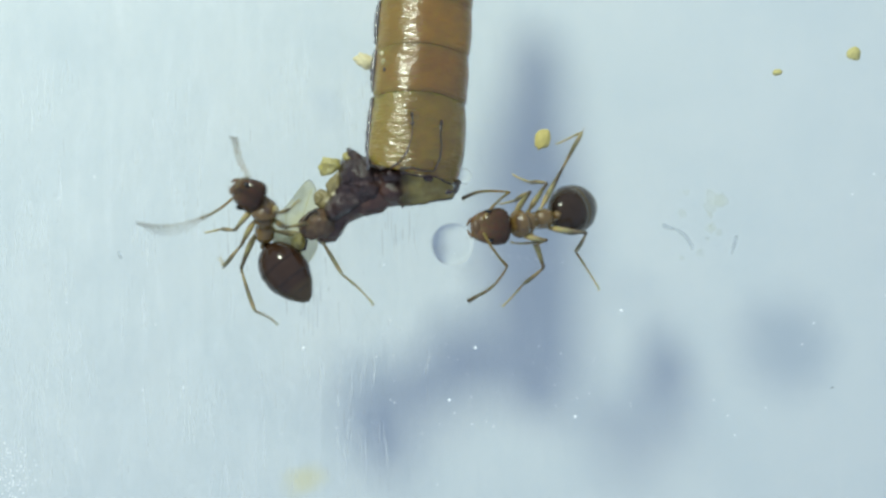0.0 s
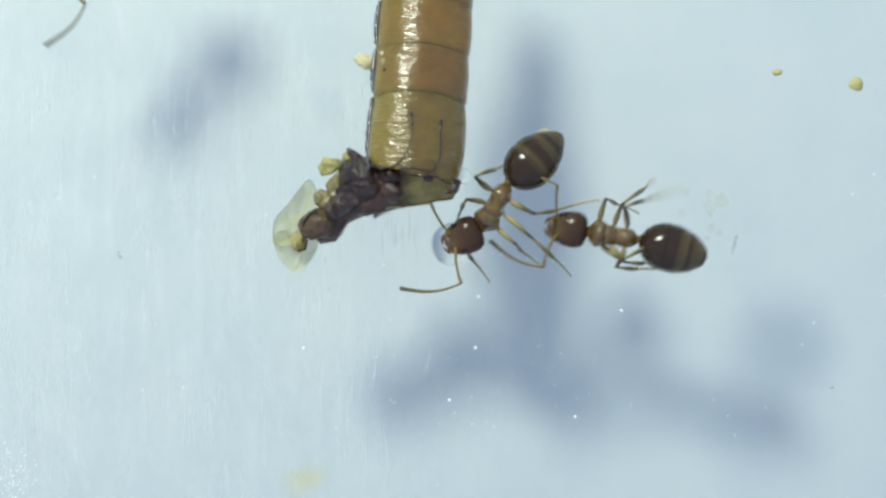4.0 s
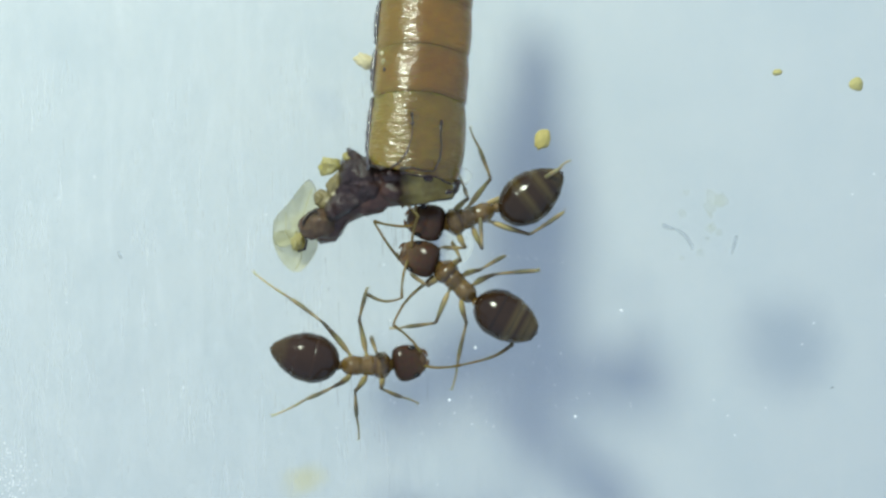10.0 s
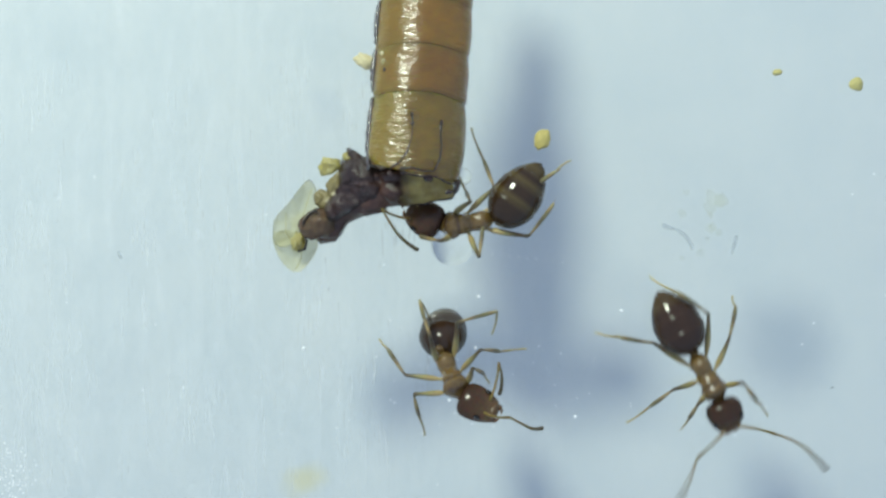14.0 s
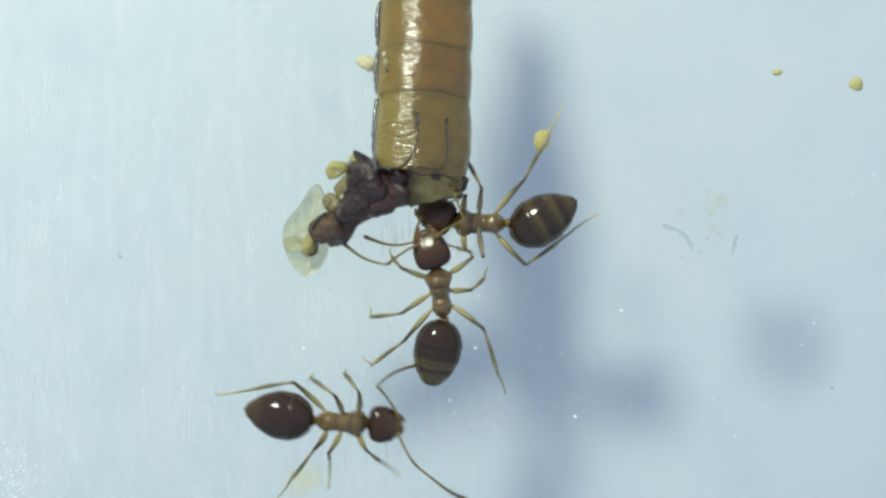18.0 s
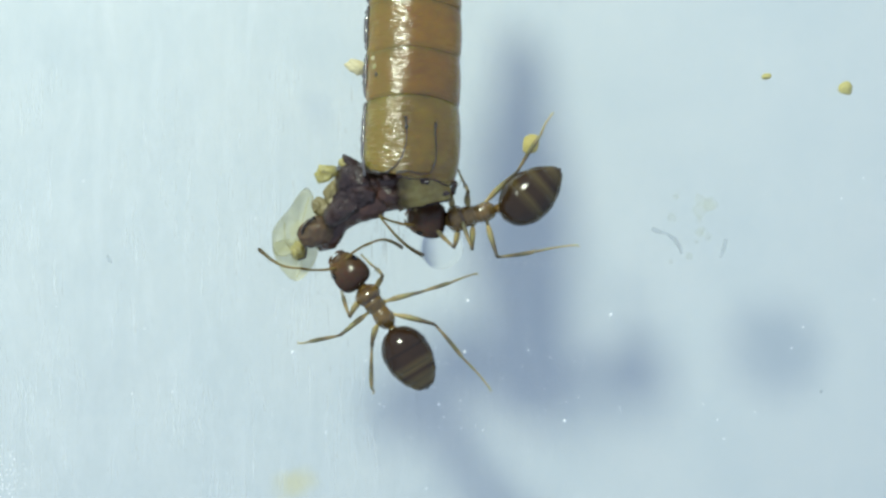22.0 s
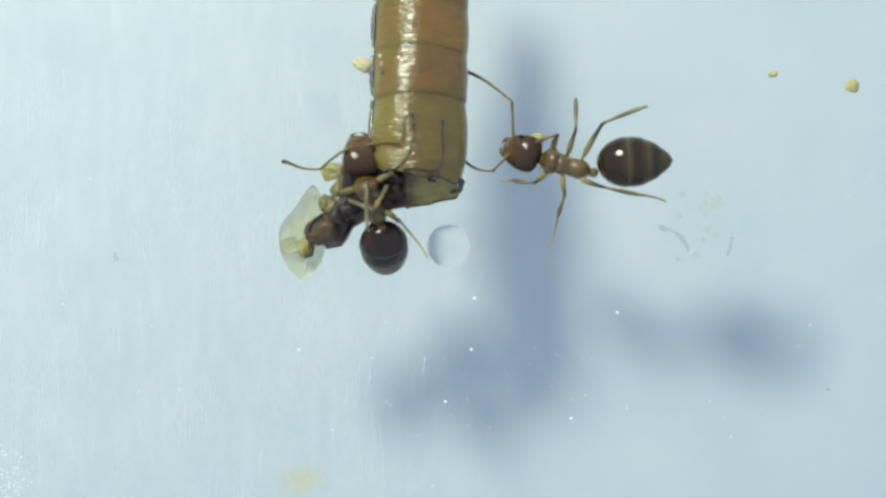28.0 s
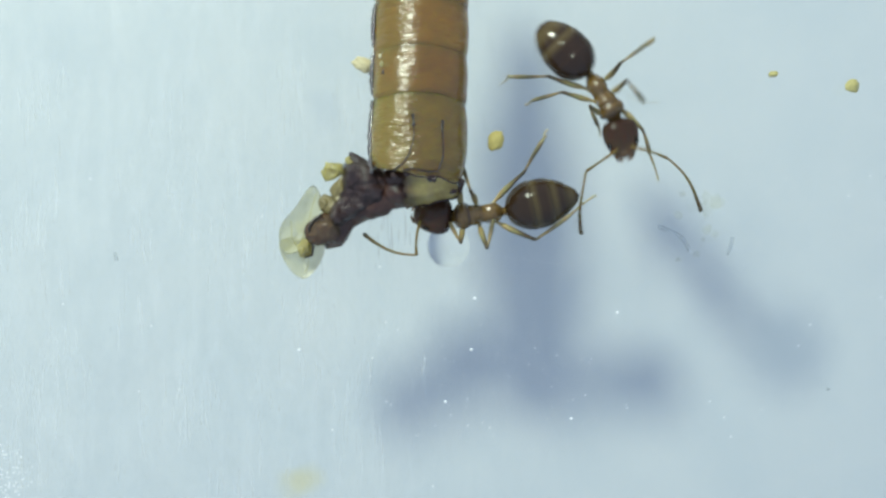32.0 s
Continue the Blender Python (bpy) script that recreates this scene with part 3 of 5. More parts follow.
for p, q in zip(flap, flap[1:]):
    for j in range(14):
        bm.faces.new((p[j], q[j], q[j + 1], p[j + 1]))
bmesh.ops.solidify(bm, geom=bm.faces[:], thickness=0.05)
flap_edge = [(p[-1].co.x, p[-1].co.y, p[-1].co.z + 0.02) for p in flap[6::3]]
part("torn_flap", bm, FLAP, larva, "pale torn flap of skin")
bm = bmesh.new()
rim_path = []
for i in range(15):
    a = radians(172 - 160 * i / 14)
    c, r = larva_side(1.85)
    x = c + 0.93 * r * math.cos(a)
    rim_path.append((x, 1.83 - 0.22 * (x + 0.7) + 0.05 * math.sin(7 * a), 0.79 + lift(1.85) + 0.70 * math.sin(a)))
rim_path += [(0.30, 1.44, 1.08), (0.22, 1.36, 1.02)]
sweep(bm, rim_path, [0.018 + 0.026 * math.sin(3.1 * i) ** 2 + (0.055 if i in (14, 15) else 0) for i in range(len(rim_path))])
part("torn_rim", bm, GUT, larva, "blackened edge of the tear")
bm = bmesh.new()
sweep(bm, flap_edge + [(0.27, 1.36, 1.02)], [0.010 + 0.022 * i / 14 for i in range(len(flap_edge) + 1)], 8)
part("torn_edge", bm, GUT, larva, "thin black edge of the flap")
# dark chewed flesh
def mass_mesh(lumps, top, cell=0.026):
    """One uneven wet mass that swells over several lumps (x, y, reach)."""
    bm, made = bmesh.new(), {}
    x0, y0 = min(x - 1.6 * r for x, y, r in lumps), min(y - 1.6 * r for x, y, r in lumps)
    x1, y1 = max(x + 1.6 * r for x, y, r in lumps), max(y + 1.6 * r for x, y, r in lumps)
    for i in range(int((x1 - x0) / cell)):
        for j in range(int((y1 - y0) / cell)):
            x, y = x0 + i * cell, y0 + j * cell
            p = Vector((x, y, 0.4))
            full = sum(math.exp(-1.3 * ((x - a) ** 2 + (y - b) ** 2) / r ** 2) for a, b, r in lumps) + 0.16 * noise.noise(p * 4.5)
            if full > 0.36:
                z = 0.35 + top * math.sqrt(1 - math.exp(-2.2 * (full - 0.34)))
                z += 0.24 * noise.noise(p * 1.9) - 0.08 * abs(noise.noise(p * 4.2 + Vector((3, 8, 0)))) + 0.035 * noise.noise(p * 8)
                made[i, j] = bm.verts.new((x, y, z))
    for i, j in made:
        ring = [made.get(k) for k in ((i, j), (i + 1, j), (i + 1, j + 1), (i, j + 1))]
        if all(ring):
            bm.faces.new(ring)
    skirt = bmesh.ops.extrude_edge_only(bm, edges=[e for e in bm.edges if e.is_boundary])["geom"]
    for v in skirt:
        if isinstance(v, bmesh.types.BMVert):
            v.co.z = 0.12
    return bm


bm = mass_mesh([(-2.28, 2.05, 0.30), (-1.98, 1.98, 0.32), (-1.90, 1.52, 0.52), (-2.33, 1.36, 0.40), (-2.22, 1.75, 0.34), (-1.62, 1.74, 0.30), (-2.62, 1.08, 0.30), (-2.75, 0.88, 0.24)], 1.0)
sweep(bm, [(-2.05, 2.05, 0.9), (-2.18, 2.22, 1.05), (-2.30, 2.38, 1.1), (-2.36, 2.50, 1.1)], [0.24, 0.20, 0.12, 0.03], 12)
part("chewed_flesh", bm, GUT, larva, "dark wet chewed flesh")
for x, y, r in ((-1.28, 1.84, 0.10), (-0.98, 1.86, 0.07), (-0.68, 1.90, 0.09), (-0.36, 1.72, 0.12), (0.14, 1.40, 0.10)):
    bm = bmesh.new()
    blob(bm, (x, y, top_of_larva(x, 2.1) - 0.10), (r * 0.95, r * 0.6, r * 0.6), 0.5, 1.9, 3, int(10 * x), 25 * x)
    part("clot", bm, GUT, larva, "black clot on the torn rim")
bm = bmesh.new()
cord = [(-0.60, 1.50, 0.85), (-0.95, 1.42, 0.85), (-1.32, 1.38, 0.82), (-1.62, 1.28, 0.74), (-1.92, 1.18, 0.66), (-2.22, 1.12, 0.58), (-2.48, 1.00, 0.52), (-2.68, 0.74, 0.48), (-2.88, 0.55, 0.46), (-3.10, 0.50, 0.43), (-3.32, 0.52, 0.4)]
sweep(bm, cord, [0.25, 0.32, 0.36, 0.38, 0.40, 0.34, 0.29, 0.33, 0.38, 0.36, 0.2], 24)
bmesh.ops.subdivide_edges(bm, edges=bm.edges[:], cuts=2, use_grid_fill=True)
for v in bm.verts:
    v.co += 0.09 * noise.noise_vector(v.co * 2.6) + 0.04 * noise.noise_vector(v.co * 6.5)
blob(bm, (-1.12, 1.50, 0.80), (0.58, 0.44, 0.55), 0.12, 2.0, 4, 8)
blob(bm, (-1.15, 1.78, 0.80), (0.60, 0.26, 0.60), 0.1, 2.0, 4, 5)
part("brown_tissue", bm, TISSUE, larva, "dark red-brown tissue")
bm = bmesh.new()
blob(bm, (-3.10, 0.62, 0.66), (0.46, 0.38, 0.42), 0.2, 1.6, 4, 3, 15)
part("husk", bm, HUSK, larva, "rounded brown husk at the chewed end")
for c, r, tilt in (((-2.84, 2.06, 0.9), (0.27, 0.20, 0.14), 20), ((-2.66, 1.55, 0.85), (0.20, 0.34, 0.2), -20), ((-3.62, 0.17, 0.5), (0.19, 0.25, 0.15), -10), ((-2.95, 1.22, 0.7), (0.24, 0.26, 0.2), 40), ((-2.36, 2.30, 1.1), (0.16, 0.13, 0.1), 30)):
    bm = bmesh.new()
    blob(bm, c, r, 0.35, 1.4, 4, int(c[0] * 50), tilt)
    for v in bm.verts:
        v.co += 0.06 * noise.noise_vector(v.co * 5.0)
    part("pale_bit", bm, PALE if c[1] > 1.9 or c[1] < 0.5 else OLIVE, larva, "crumbly pale yellow bit" if c[1] > 1.9 or c[1] < 0.5 else "olive brown shred")

def wing_mesh(outline, centre, lift):
    """A thin cupped film inside an outline of few corners, rounded."""
    bm = bmesh.new()
    n = len(outline)
    edge = []
    for i in range(n * 6):
        k, f = i // 6, (i % 6) / 6
        p0, p1, p2, p3 = [Vector(outline[(k + d) % n]) for d in (-1, 0, 1, 2)]
        edge.append(0.5 * (2 * p1 + (p2 - p0) * f + (2 * p0 - 5 * p1 + 4 * p2 - p3) * f * f + (3 * p1 - p0 - 3 * p2 + p3) * f ** 3))
    mid = Vector(centre)
    made = []
    for s in (0.25, 0.5, 0.75, 0.92, 1.0):
        made.append([bm.verts.new(((mid.x + (p.x - mid.x) * s), mid.y + (p.y - mid.y) * s, lift * (0.25 + 0.75 * s * s) + 0.13 * noise.noise(Vector((p.x * s * 3, p.y * s * 3, 1))))) for p in edge])
    m = len(edge)
    for p, q in zip(made, made[1:]):
        for i in range(m):
            bm.faces.new((p[i], p[(i + 1) % m], q[(i + 1) % m], q[i]))
    bm.faces.new(made[0])
    bmesh.ops.solidify(bm, geom=bm.faces[:], thickness=0.02)
    return bm


part("wing", wing_mesh([(-3.35, 1.75), (-3.1, 1.1), (-3.3, 0.4), (-3.75, 0.1), (-4.2, 0.1), (-4.25, 0.7), (-3.85, 1.2)], (-3.7, 0.7), 0.35), WING, larva, "crumpled pale see-through wing")
part("wing", wing_mesh([(-4.25, 0.4), (-3.6, 0.45), (-3.15, 0.2), (-3.3, -0.25), (-3.65, -0.58), (-3.95, -0.45), (-4.2, -0.05)], (-3.7, 0.0), 0.3), WING, larva, "crumpled pale see-through wing")
for path in ([(-3.3, 1.5), (-3.5, 0.9), (-3.7, 0.4)], [(-3.6, 0.2), (-3.55, -0.2), (-3.7, -0.5)], [(-3.95, 0.9), (-3.95, 0.4), (-3.8, 0.2)]):
    bm = bmesh.new()
    sweep(bm, [(x, y, 0.32) for x, y in path], 0.011, 6)
    part("wing_vein", bm, PALE, larva)
for path, thick in (([(-0.76, 3.32), (-0.74, 3.05), (-0.76, 2.7), (-0.88, 2.35), (-1.05, 2.12), (-1.3, 1.95)], 0.011), ([(-0.04, 3.14), (-0.06, 2.85), (-0.04, 2.5), (-0.08, 2.2), (-0.22, 1.9), (-0.45, 1.9), (-0.75, 1.98), (-1.05, 1.96)], 0.013)):
    bm = bmesh.new()
    sweep(bm, [(x, y, top_of_larva(x, y) + 0.004) for x, y in path], [1.3 * thick * (2.4 if i == 0 else 1.9 if i == len(path) - 1 else 1 + 0.25 * (i % 2)) for i in range(len(path))], 8)
    part("thin_leg", bm, STRAND, larva, "thin black broken leg stuck to the skin")
for x, y, r, skin in ((-1.45, 4.60, 0.065, PALE), (-1.42, 4.40, 0.055, STRAND), (-1.50, 4.82, 0.045, CHIP), (-0.75, 3.05, 0.05, STRAND)):
    bm = bmesh.new()
    blob(bm, (x, y, top_of_larva(x, y)), (r, r * 1.2, 0.03), 0.3, 1.6, 3, int(y * 10))
    part("skin_spot", bm, skin, larva)
bm = bmesh.new()
sweep(bm, [(-3.13, 0.98, 1.02), (-3.3, 0.88, 0.98), (-3.47, 0.68, 0.9), (-3.47, 0.42, 0.8), (-3.40, 0.2, 0.7), (-3.45, 0.0, 0.6), (-3.63, -0.06, 0.55)], [0.05, 0.035, 0.03, 0.03, 0.03, 0.035, 0.025], 8)
part("thin_leg", bm, STRAND, larva)


# ---- water drop, crumbs, specks ----
def cap_mesh(r, h):
    bm = bmesh.new()
    ball = (r * r + h * h) / (2 * h)
    rings = [(0.0, 0, 0, r * 0.99, r * 0.99)]
    for i in range(18):
        p = r * math.cos(1.54 * i / 17)
        rings.append((0.01 + math.sqrt(ball * ball - p * p) - (ball - h), 0, 0, p, p))
    tube(bm, rings, 32)
    bmesh.ops.rotate(bm, verts=bm.verts, matrix=Matrix.Rotation(radians(-90), 3, "Y"))
    return bm


drop = tagged(part("water_drop", cap_mesh(0.54, 0.27), WATER, None, "", (0.23, 0.12, 0.004)), "clear round water drop on the sheet", "drop")
tagged(part("water_drop", cap_mesh(0.21, 0.07), WATER, None, "", (0.52, 1.84, 0.004)), "tiny flat water droplet on the sheet beside the larva", "drop")
crumbs = {}
for key, x, y, rx, ry, turn in (("moving", 2.49, 2.75, 0.20, 0.26, -30), ("far", 10.4, 4.15, 0.17, 0.17, 0), ("small", 8.44, 4.46, 0.13, 0.08, 10)):
    bm = bmesh.new()
    blob(bm, (0, 0, 0.10), (rx, ry, 0.10), 0.22, 1.2, 4, len(key), turn)
    crumbs[key] = tagged(part("crumb", bm, CRUMB if key == "moving" else FAR_CRUMB, None, "", (x, y, 0)), "small yellow pollen crumb lying on the clear sheet", "crumb", "yellow crumbs")
bm = bmesh.new()
blob(bm, (-1.93, 4.68, 0.75), (0.30, 0.17, 0.10), 0.3, 1.2, 4, 4, -18)
side_crumb = tagged(part("crumb", bm, CHIP), "pale yellow crumb stuck to the larva's side", "crumb", "yellow crumbs")

# dust, scratches, fibres and smears on the sheet
random.seed(4)
bm = bmesh.new()
for i in range(170):
    x, y = random.uniform(-11.5, 11.5), random.uniform(-6.5, 2.0)
    if random.random() < 0.4:
        x, y = random.gauss(2.0, 3.0), random.gauss(-3.4, 1.3)
    r = random.choice((0.008, 0.010, 0.012, 0.014, 0.024))
    blob(bm, (x, y, r * 0.6), (r, r, r * 0.6), 0.2, 1, 1, i)
for i in range(110):
    x, y = random.gauss(-10.9, 0.35), random.gauss(-5.8, 0.4)
    r = random.uniform(0.012, 0.028)
    blob(bm, (x, y, r * 0.6), (r, r, r * 0.6), 0.2, 1, 1, i)
for i in range(40):
    x, y = random.gauss(1.6, 1.9), random.gauss(-3.2, 0.8)
    r = random.uniform(0.009, 0.02)
    blob(bm, (x, y, r * 0.6), (r, r, r * 0.6), 0.2, 1, 1, i)
for x, y in ((-3.53, -2.51), (3.34, -4.24), (0.16, -3.82), (4.51, -1.56), (0.9, -1.2), (0.82, -2.5)):
    blob(bm, (x, y, 0.03), (0.04, 0.04, 0.03), 0.2, 1, 2, 3)
for i in range(9):
    blob(bm, (1.25 + 0.22 * i, -0.12 - 0.028 * i, 0.015), (0.022, 0.011, 0.008), 0.2, 1, 1, i)
tagged(part("dust_specks", bm, DUST), "fine white dust specks scattered over the sheet", "dust", kind="stuff")
bm = bmesh.new()
for i in range(140):
    # loose bundles of short parallel scratches, most of them in the lower half
    cx = random.choice((random.uniform(-11.3, -9.3), random.gauss(-5.2, 1.9), random.uniform(-11, -1.0)))
    cy = random.uniform(-6.3, 0.5) if random.random() < 0.75 else random.uniform(0, 4.5)
    for k in range(random.choice((1, 3, 4, 6))):
        x, y = cx + random.gauss(0, 0.16), cy + random.gauss(0, 0.3)
        h, w = random.uniform(0.06, 0.42), random.uniform(0.005, 0.016)
        lean = random.gauss(0.02, 0.02)
        bm.faces.new([bm.verts.new((x + a * w - b * h * lean, y + b * h, 0.003 + 0.00015 * i + 0.00002 * k)) for a, b in ((-1, -0.6), (0, -1), (1, -0.5), (0.6, 0.7), (0, 1), (-0.8, 0.5))])
tagged(part("scratches", bm, SCRATCH, smooth=False), "faint white upright scratches in the clear sheet", "scratches", kind="stuff")
for path, r in (([(5.55, 0.62), (5.68, 0.55), (5.9, 0.5), (6.12, 0.34), (6.27, 0.12), (6.30, -0.02)], 0.042), ([(7.42, 0.35), (7.36, 0.1), (7.28, -0.12)], 0.036), ([(-8.2, -0.05), (-8.13, -0.25)], 0.03), ([(9.82, -3.48), (9.84, -3.52)], 0.03)):
    bm = bmesh.new()
    sweep(bm, [(x, y, r * 1.4) for x, y in path], [r * (1.1 + 0.5 * math.sin(2.3 * i)) for i in range(len(path))], 6)
    tagged(part("fibre", bm, FIBRE), "short grey fibre lying on the clear sheet", "fibre", "fibres")
bm = bmesh.new()
for i in range(13):
    # a soft-edged patch of a few flakes and some stray ones
    x, y = (6.85 + 0.17 * math.cos(2.1 * i), 1.22 + 0.15 * math.sin(2.1 * i)) if i < 4 else (random.gauss(6.8, 0.6), random.gauss(0.7, 0.6))
    r = random.uniform(0.16, 0.24) if i < 4 else random.uniform(0.06, 0.14)
    bm.faces.new([bm.verts.new((x + r * random.uniform(0.6, 1.2) * math.cos(0.7 * k), y + r * random.uniform(0.6, 1.2) * math.sin(0.7 * k), 0.003 + 0.0004 * i)) for k in range(9)])
tagged(part("dried_smear", bm, SMEAR, smooth=False), "pale yellowish dried smear on the clear sheet", "smear", kind="stuff")


# ---- movement ----
def bend_of(origin, aim, first, second, hint):
    """The elbow of two rigid pieces from origin to aim."""
    way = aim - origin
    d = min(max(way.length, abs(first - second) + 0.02), first + second - 0.01)
    way.normalize()
    along = (first ** 2 - second ** 2 + d ** 2) / (2 * d)
    high = math.sqrt(max(first ** 2 - along ** 2, 0))
    side = hint - way * hint.dot(way)
    side.normalize()
    return origin + way * along + side * high, origin + way * d


def axes(origin, tip, hint):
    """A pose with x from origin to tip and z near the hint (millimetres in, metres out)."""
    x = (tip - origin).normalized()
    y = hint.cross(x)
    y = y.normalized() if y.length > 1e-4 else x.orthogonal().normalized()
    z = x.cross(y)
    m = Matrix((x, y, z)).transposed().to_4x4()
    m.translation = origin * MM
    return m


class Gait:
    """Gathers where an ant's body and feet are, and keys all its parts."""
    STEP = 0.25

    def __init__(self, ant):
        self.ant, self.rows = ant, []

    def at(self, t, mid, turn, tail, face, feet=(None,) * 6, feelers=(None, None), up=0.0, nose=0.0, stand=None, hang=0.0, slide=0.0, swift=False):
        """Middle of the chest, its heading, the bend of hind body and head (degrees); slide: how far off its axis the hind body hangs at the waist; swift: the feelers are swung."""
        self.rows.append((t, Vector(mid), radians(turn), radians(tail), radians(face), up, nose, feet, feelers, (up if up >= 0.5 else 0.0) if stand is None else stand, hang, slide, swift))

    def body(self, t):
        rows = self.rows
        i = max(0, min(len(rows) - 2, max(k for k in range(len(rows)) if rows[k][0] <= t + 1e-6)))
        a, b = rows[i], rows[i + 1]
        k = min(max((t - a[0]) / (b[0] - a[0]), 0), 1)
        swing = (b[2] - a[2] + math.pi) % (2 * math.pi) - math.pi
        blend = lambda u, v: u + (v - u) * k
        mid, turn = blend(a[1], b[1]), a[2] + swing * k
        return mid, turn, blend(a[3], b[3]), blend(a[4], b[4]), blend(a[5], b[5]), blend(a[6], b[6]), blend(a[9], b[9]), blend(a[10], b[10]), blend(a[11], b[11])

    @staticmethod
    def knee_over(inverse, hip_at, place, thigh, high):
        """The knee above a place on the sheet, a thigh's length from the hip."""
        flat = inverse @ Vector((place[2] * MM, place[3] * MM, high * MM)) / MM - hip_at
        flat.z = 0
        d = flat.length
        if d > 0.985 * thigh:
            flat *= 0.985 * thigh / d
        return hip_at + flat + Vector((0, 0, math.sqrt(max(thigh ** 2 - flat.length_squared, 0.0))))

    @staticmethod
    def ankle_of(hip_at, knee, foot, thigh, shin, foot_long, s, chosen=None):
        """Knee, ankle and end of the foot: the shin and the foot lie as straight as they can, seen from above, over the sheet; chosen: a bend to keep."""
        best = None
        for draw in (chosen[0],) if chosen else (1.0, 0.92, 0.84, 0.74, 0.62):
            flat = Vector((knee.x - hip_at.x, knee.y - hip_at.y, 0)) * draw
            k = hip_at + flat + Vector((0, 0, math.sqrt(max(thigh ** 2 - flat.length_squared, 0.0))))
            way = foot - k
            d = min(max(way.length, abs(shin - foot_long) + 0.05), shin + foot_long - 0.01)
            way.normalize()
            along = (shin ** 2 - foot_long ** 2 + d ** 2) / (2 * d)
            high = math.sqrt(max(shin ** 2 - along ** 2, 0.0))
            down = Vector((0, 0, -1)) - way * -way.z
            down = down.normalized() if down.length > 0.05 else way.orthogonal().normalized()
            end = k + way * d
            line = Vector((end.x - k.x, end.y - k.y))
            for step in (chosen[1],) if chosen else range(13):
                ankle = k + way * along + Matrix.Rotation(radians(15 * step) * s, 3, way) @ down * high
                sunk = ankle.z < min(foot.z, end.z) + 0.03
                out = Vector((ankle.x - k.x, ankle.y - k.y))
                share = min(max(out.dot(line) / max(line.length_squared, 1e-6), 0.0), 1.0)
                cost = (out - line * share).length + 0.55 * flat.length * (1 / draw - 1) + (end - foot).length + 10 * sunk
                if best is None or cost < best[0]:
                    best = (cost, k, ankle, end, (draw, step))
        return best[1:]

    def key(self):
        ant = self.ant
        size = ant["root"].scale[0]
        times = {round(i * self.STEP, 3) for i in range(int(32 / self.STEP) + 1)}
        # round each known stand the feet keep their places for a moment
        holds = {round(r[0] + d, 3): r for r in self.rows if any(r[7]) for d in (-0.05, 0.05) if 0 < r[0] + d < 32}
        times, bends = sorted(times) + sorted(set(holds) - times), {}
        tracks = {}
        note = lambda ob, t, m: tracks.setdefault(ob, []).append((t, m))
        planted = [None] * 6
        known = {round(r[0], 2): r for r in self.rows}
        for t in times:
            mid, turn, tail, face, up, nose, stand, hang, slide = self.body(t)
            base = Matrix.Translation((mid.x * MM, mid.y * MM, up * MM)) @ Matrix.Rotation(turn, 4, "Z") @ Matrix.Translation((0, 0, 0.5 * MM)) @ Matrix.Rotation(radians(-nose), 4, "Y") @ Matrix.Translation((0, 0, -0.5 * MM))
            note(ant["root"], t, base)
            inverse = (base @ Matrix.Scale(size, 4)).inverted()
            note(ant["gaster"], t, pose((-0.64 - 0.28 * abs(slide)) * MM, slide * MM, 0.6 * MM) @ Matrix.Rotation(tail, 4, "Z") @ Matrix.Rotation(radians(-hang), 4, "Y"))
            head_pose = pose(0.64 * MM, 0, 0.56 * MM) @ Matrix.Rotation(face, 4, "Z") @ Matrix.Rotation(radians(12), 4, "Y")
            note(ant["head"], t, head_pose)
            ahead = [r for r in self.rows if 0 < r[0] - t <= 0.5 and any(r[7])]
            for j, (leg, shin_ob, foot_ob, s, hip, thigh, shin, foot_long, rest, bend) in enumerate(ant["legs"]):
                slot = (j % 3) * 2 + (0 if s > 0 else 1)
                hip_at = Vector((hip[0], s * hip[1], hip[2]))
                ideal = Vector((rest[0], s * rest[1], 0))
                options = []
                now = known.get(round(t, 2)) or holds.get(t)
                fixed = now[7][slot] if now else None
                if fixed:
                    options.append(fixed)
                options += [r[7][slot] for r in ahead[:1] if r[7][slot]]
                if planted[slot] is not None:
                    options.append(planted[slot])
                foot = None
                for o in options:
                    local = inverse @ Vector((o[0] * MM, o[1] * MM, stand * MM)) / MM
                    flat = (local - ideal).xy.length
                    if o is fixed or ((local - hip_at).length < thigh + shin + foot_long and flat < 3.0):
                        foot, where = local, o
                        break
                if now and any(now[7]) and not fixed:
                    # a leg that is not seen is drawn in under the body
                    foot = Vector((hip_at.x + (0.7, 0.15, -0.45)[j % 3], s * 0.42, 0))
                    world_foot = base @ (foot * MM * size)
                    where = (world_foot.x / MM, world_foot.y / MM)
                    foot = inverse @ Vector((where[0] * MM, where[1] * MM, stand * MM)) / MM
                if foot is None:
                    foot = ideal.copy()
                    foot.x += 0.28 * math.sin(3.1 * t + 2.1 * slot)
                    world_foot = base @ (foot * MM * size)
                    where = (world_foot.x / MM, world_foot.y / MM)
                    foot = inverse @ Vector((where[0] * MM, where[1] * MM, stand * MM)) / MM
                planted[slot] = where
                hint = Vector((bend[0], s * bend[1], bend[2]))
                near = [r for r in self.rows if abs(r[0] - t) <= 0.5 and r[7][slot] and len(r[7][slot]) > 2]
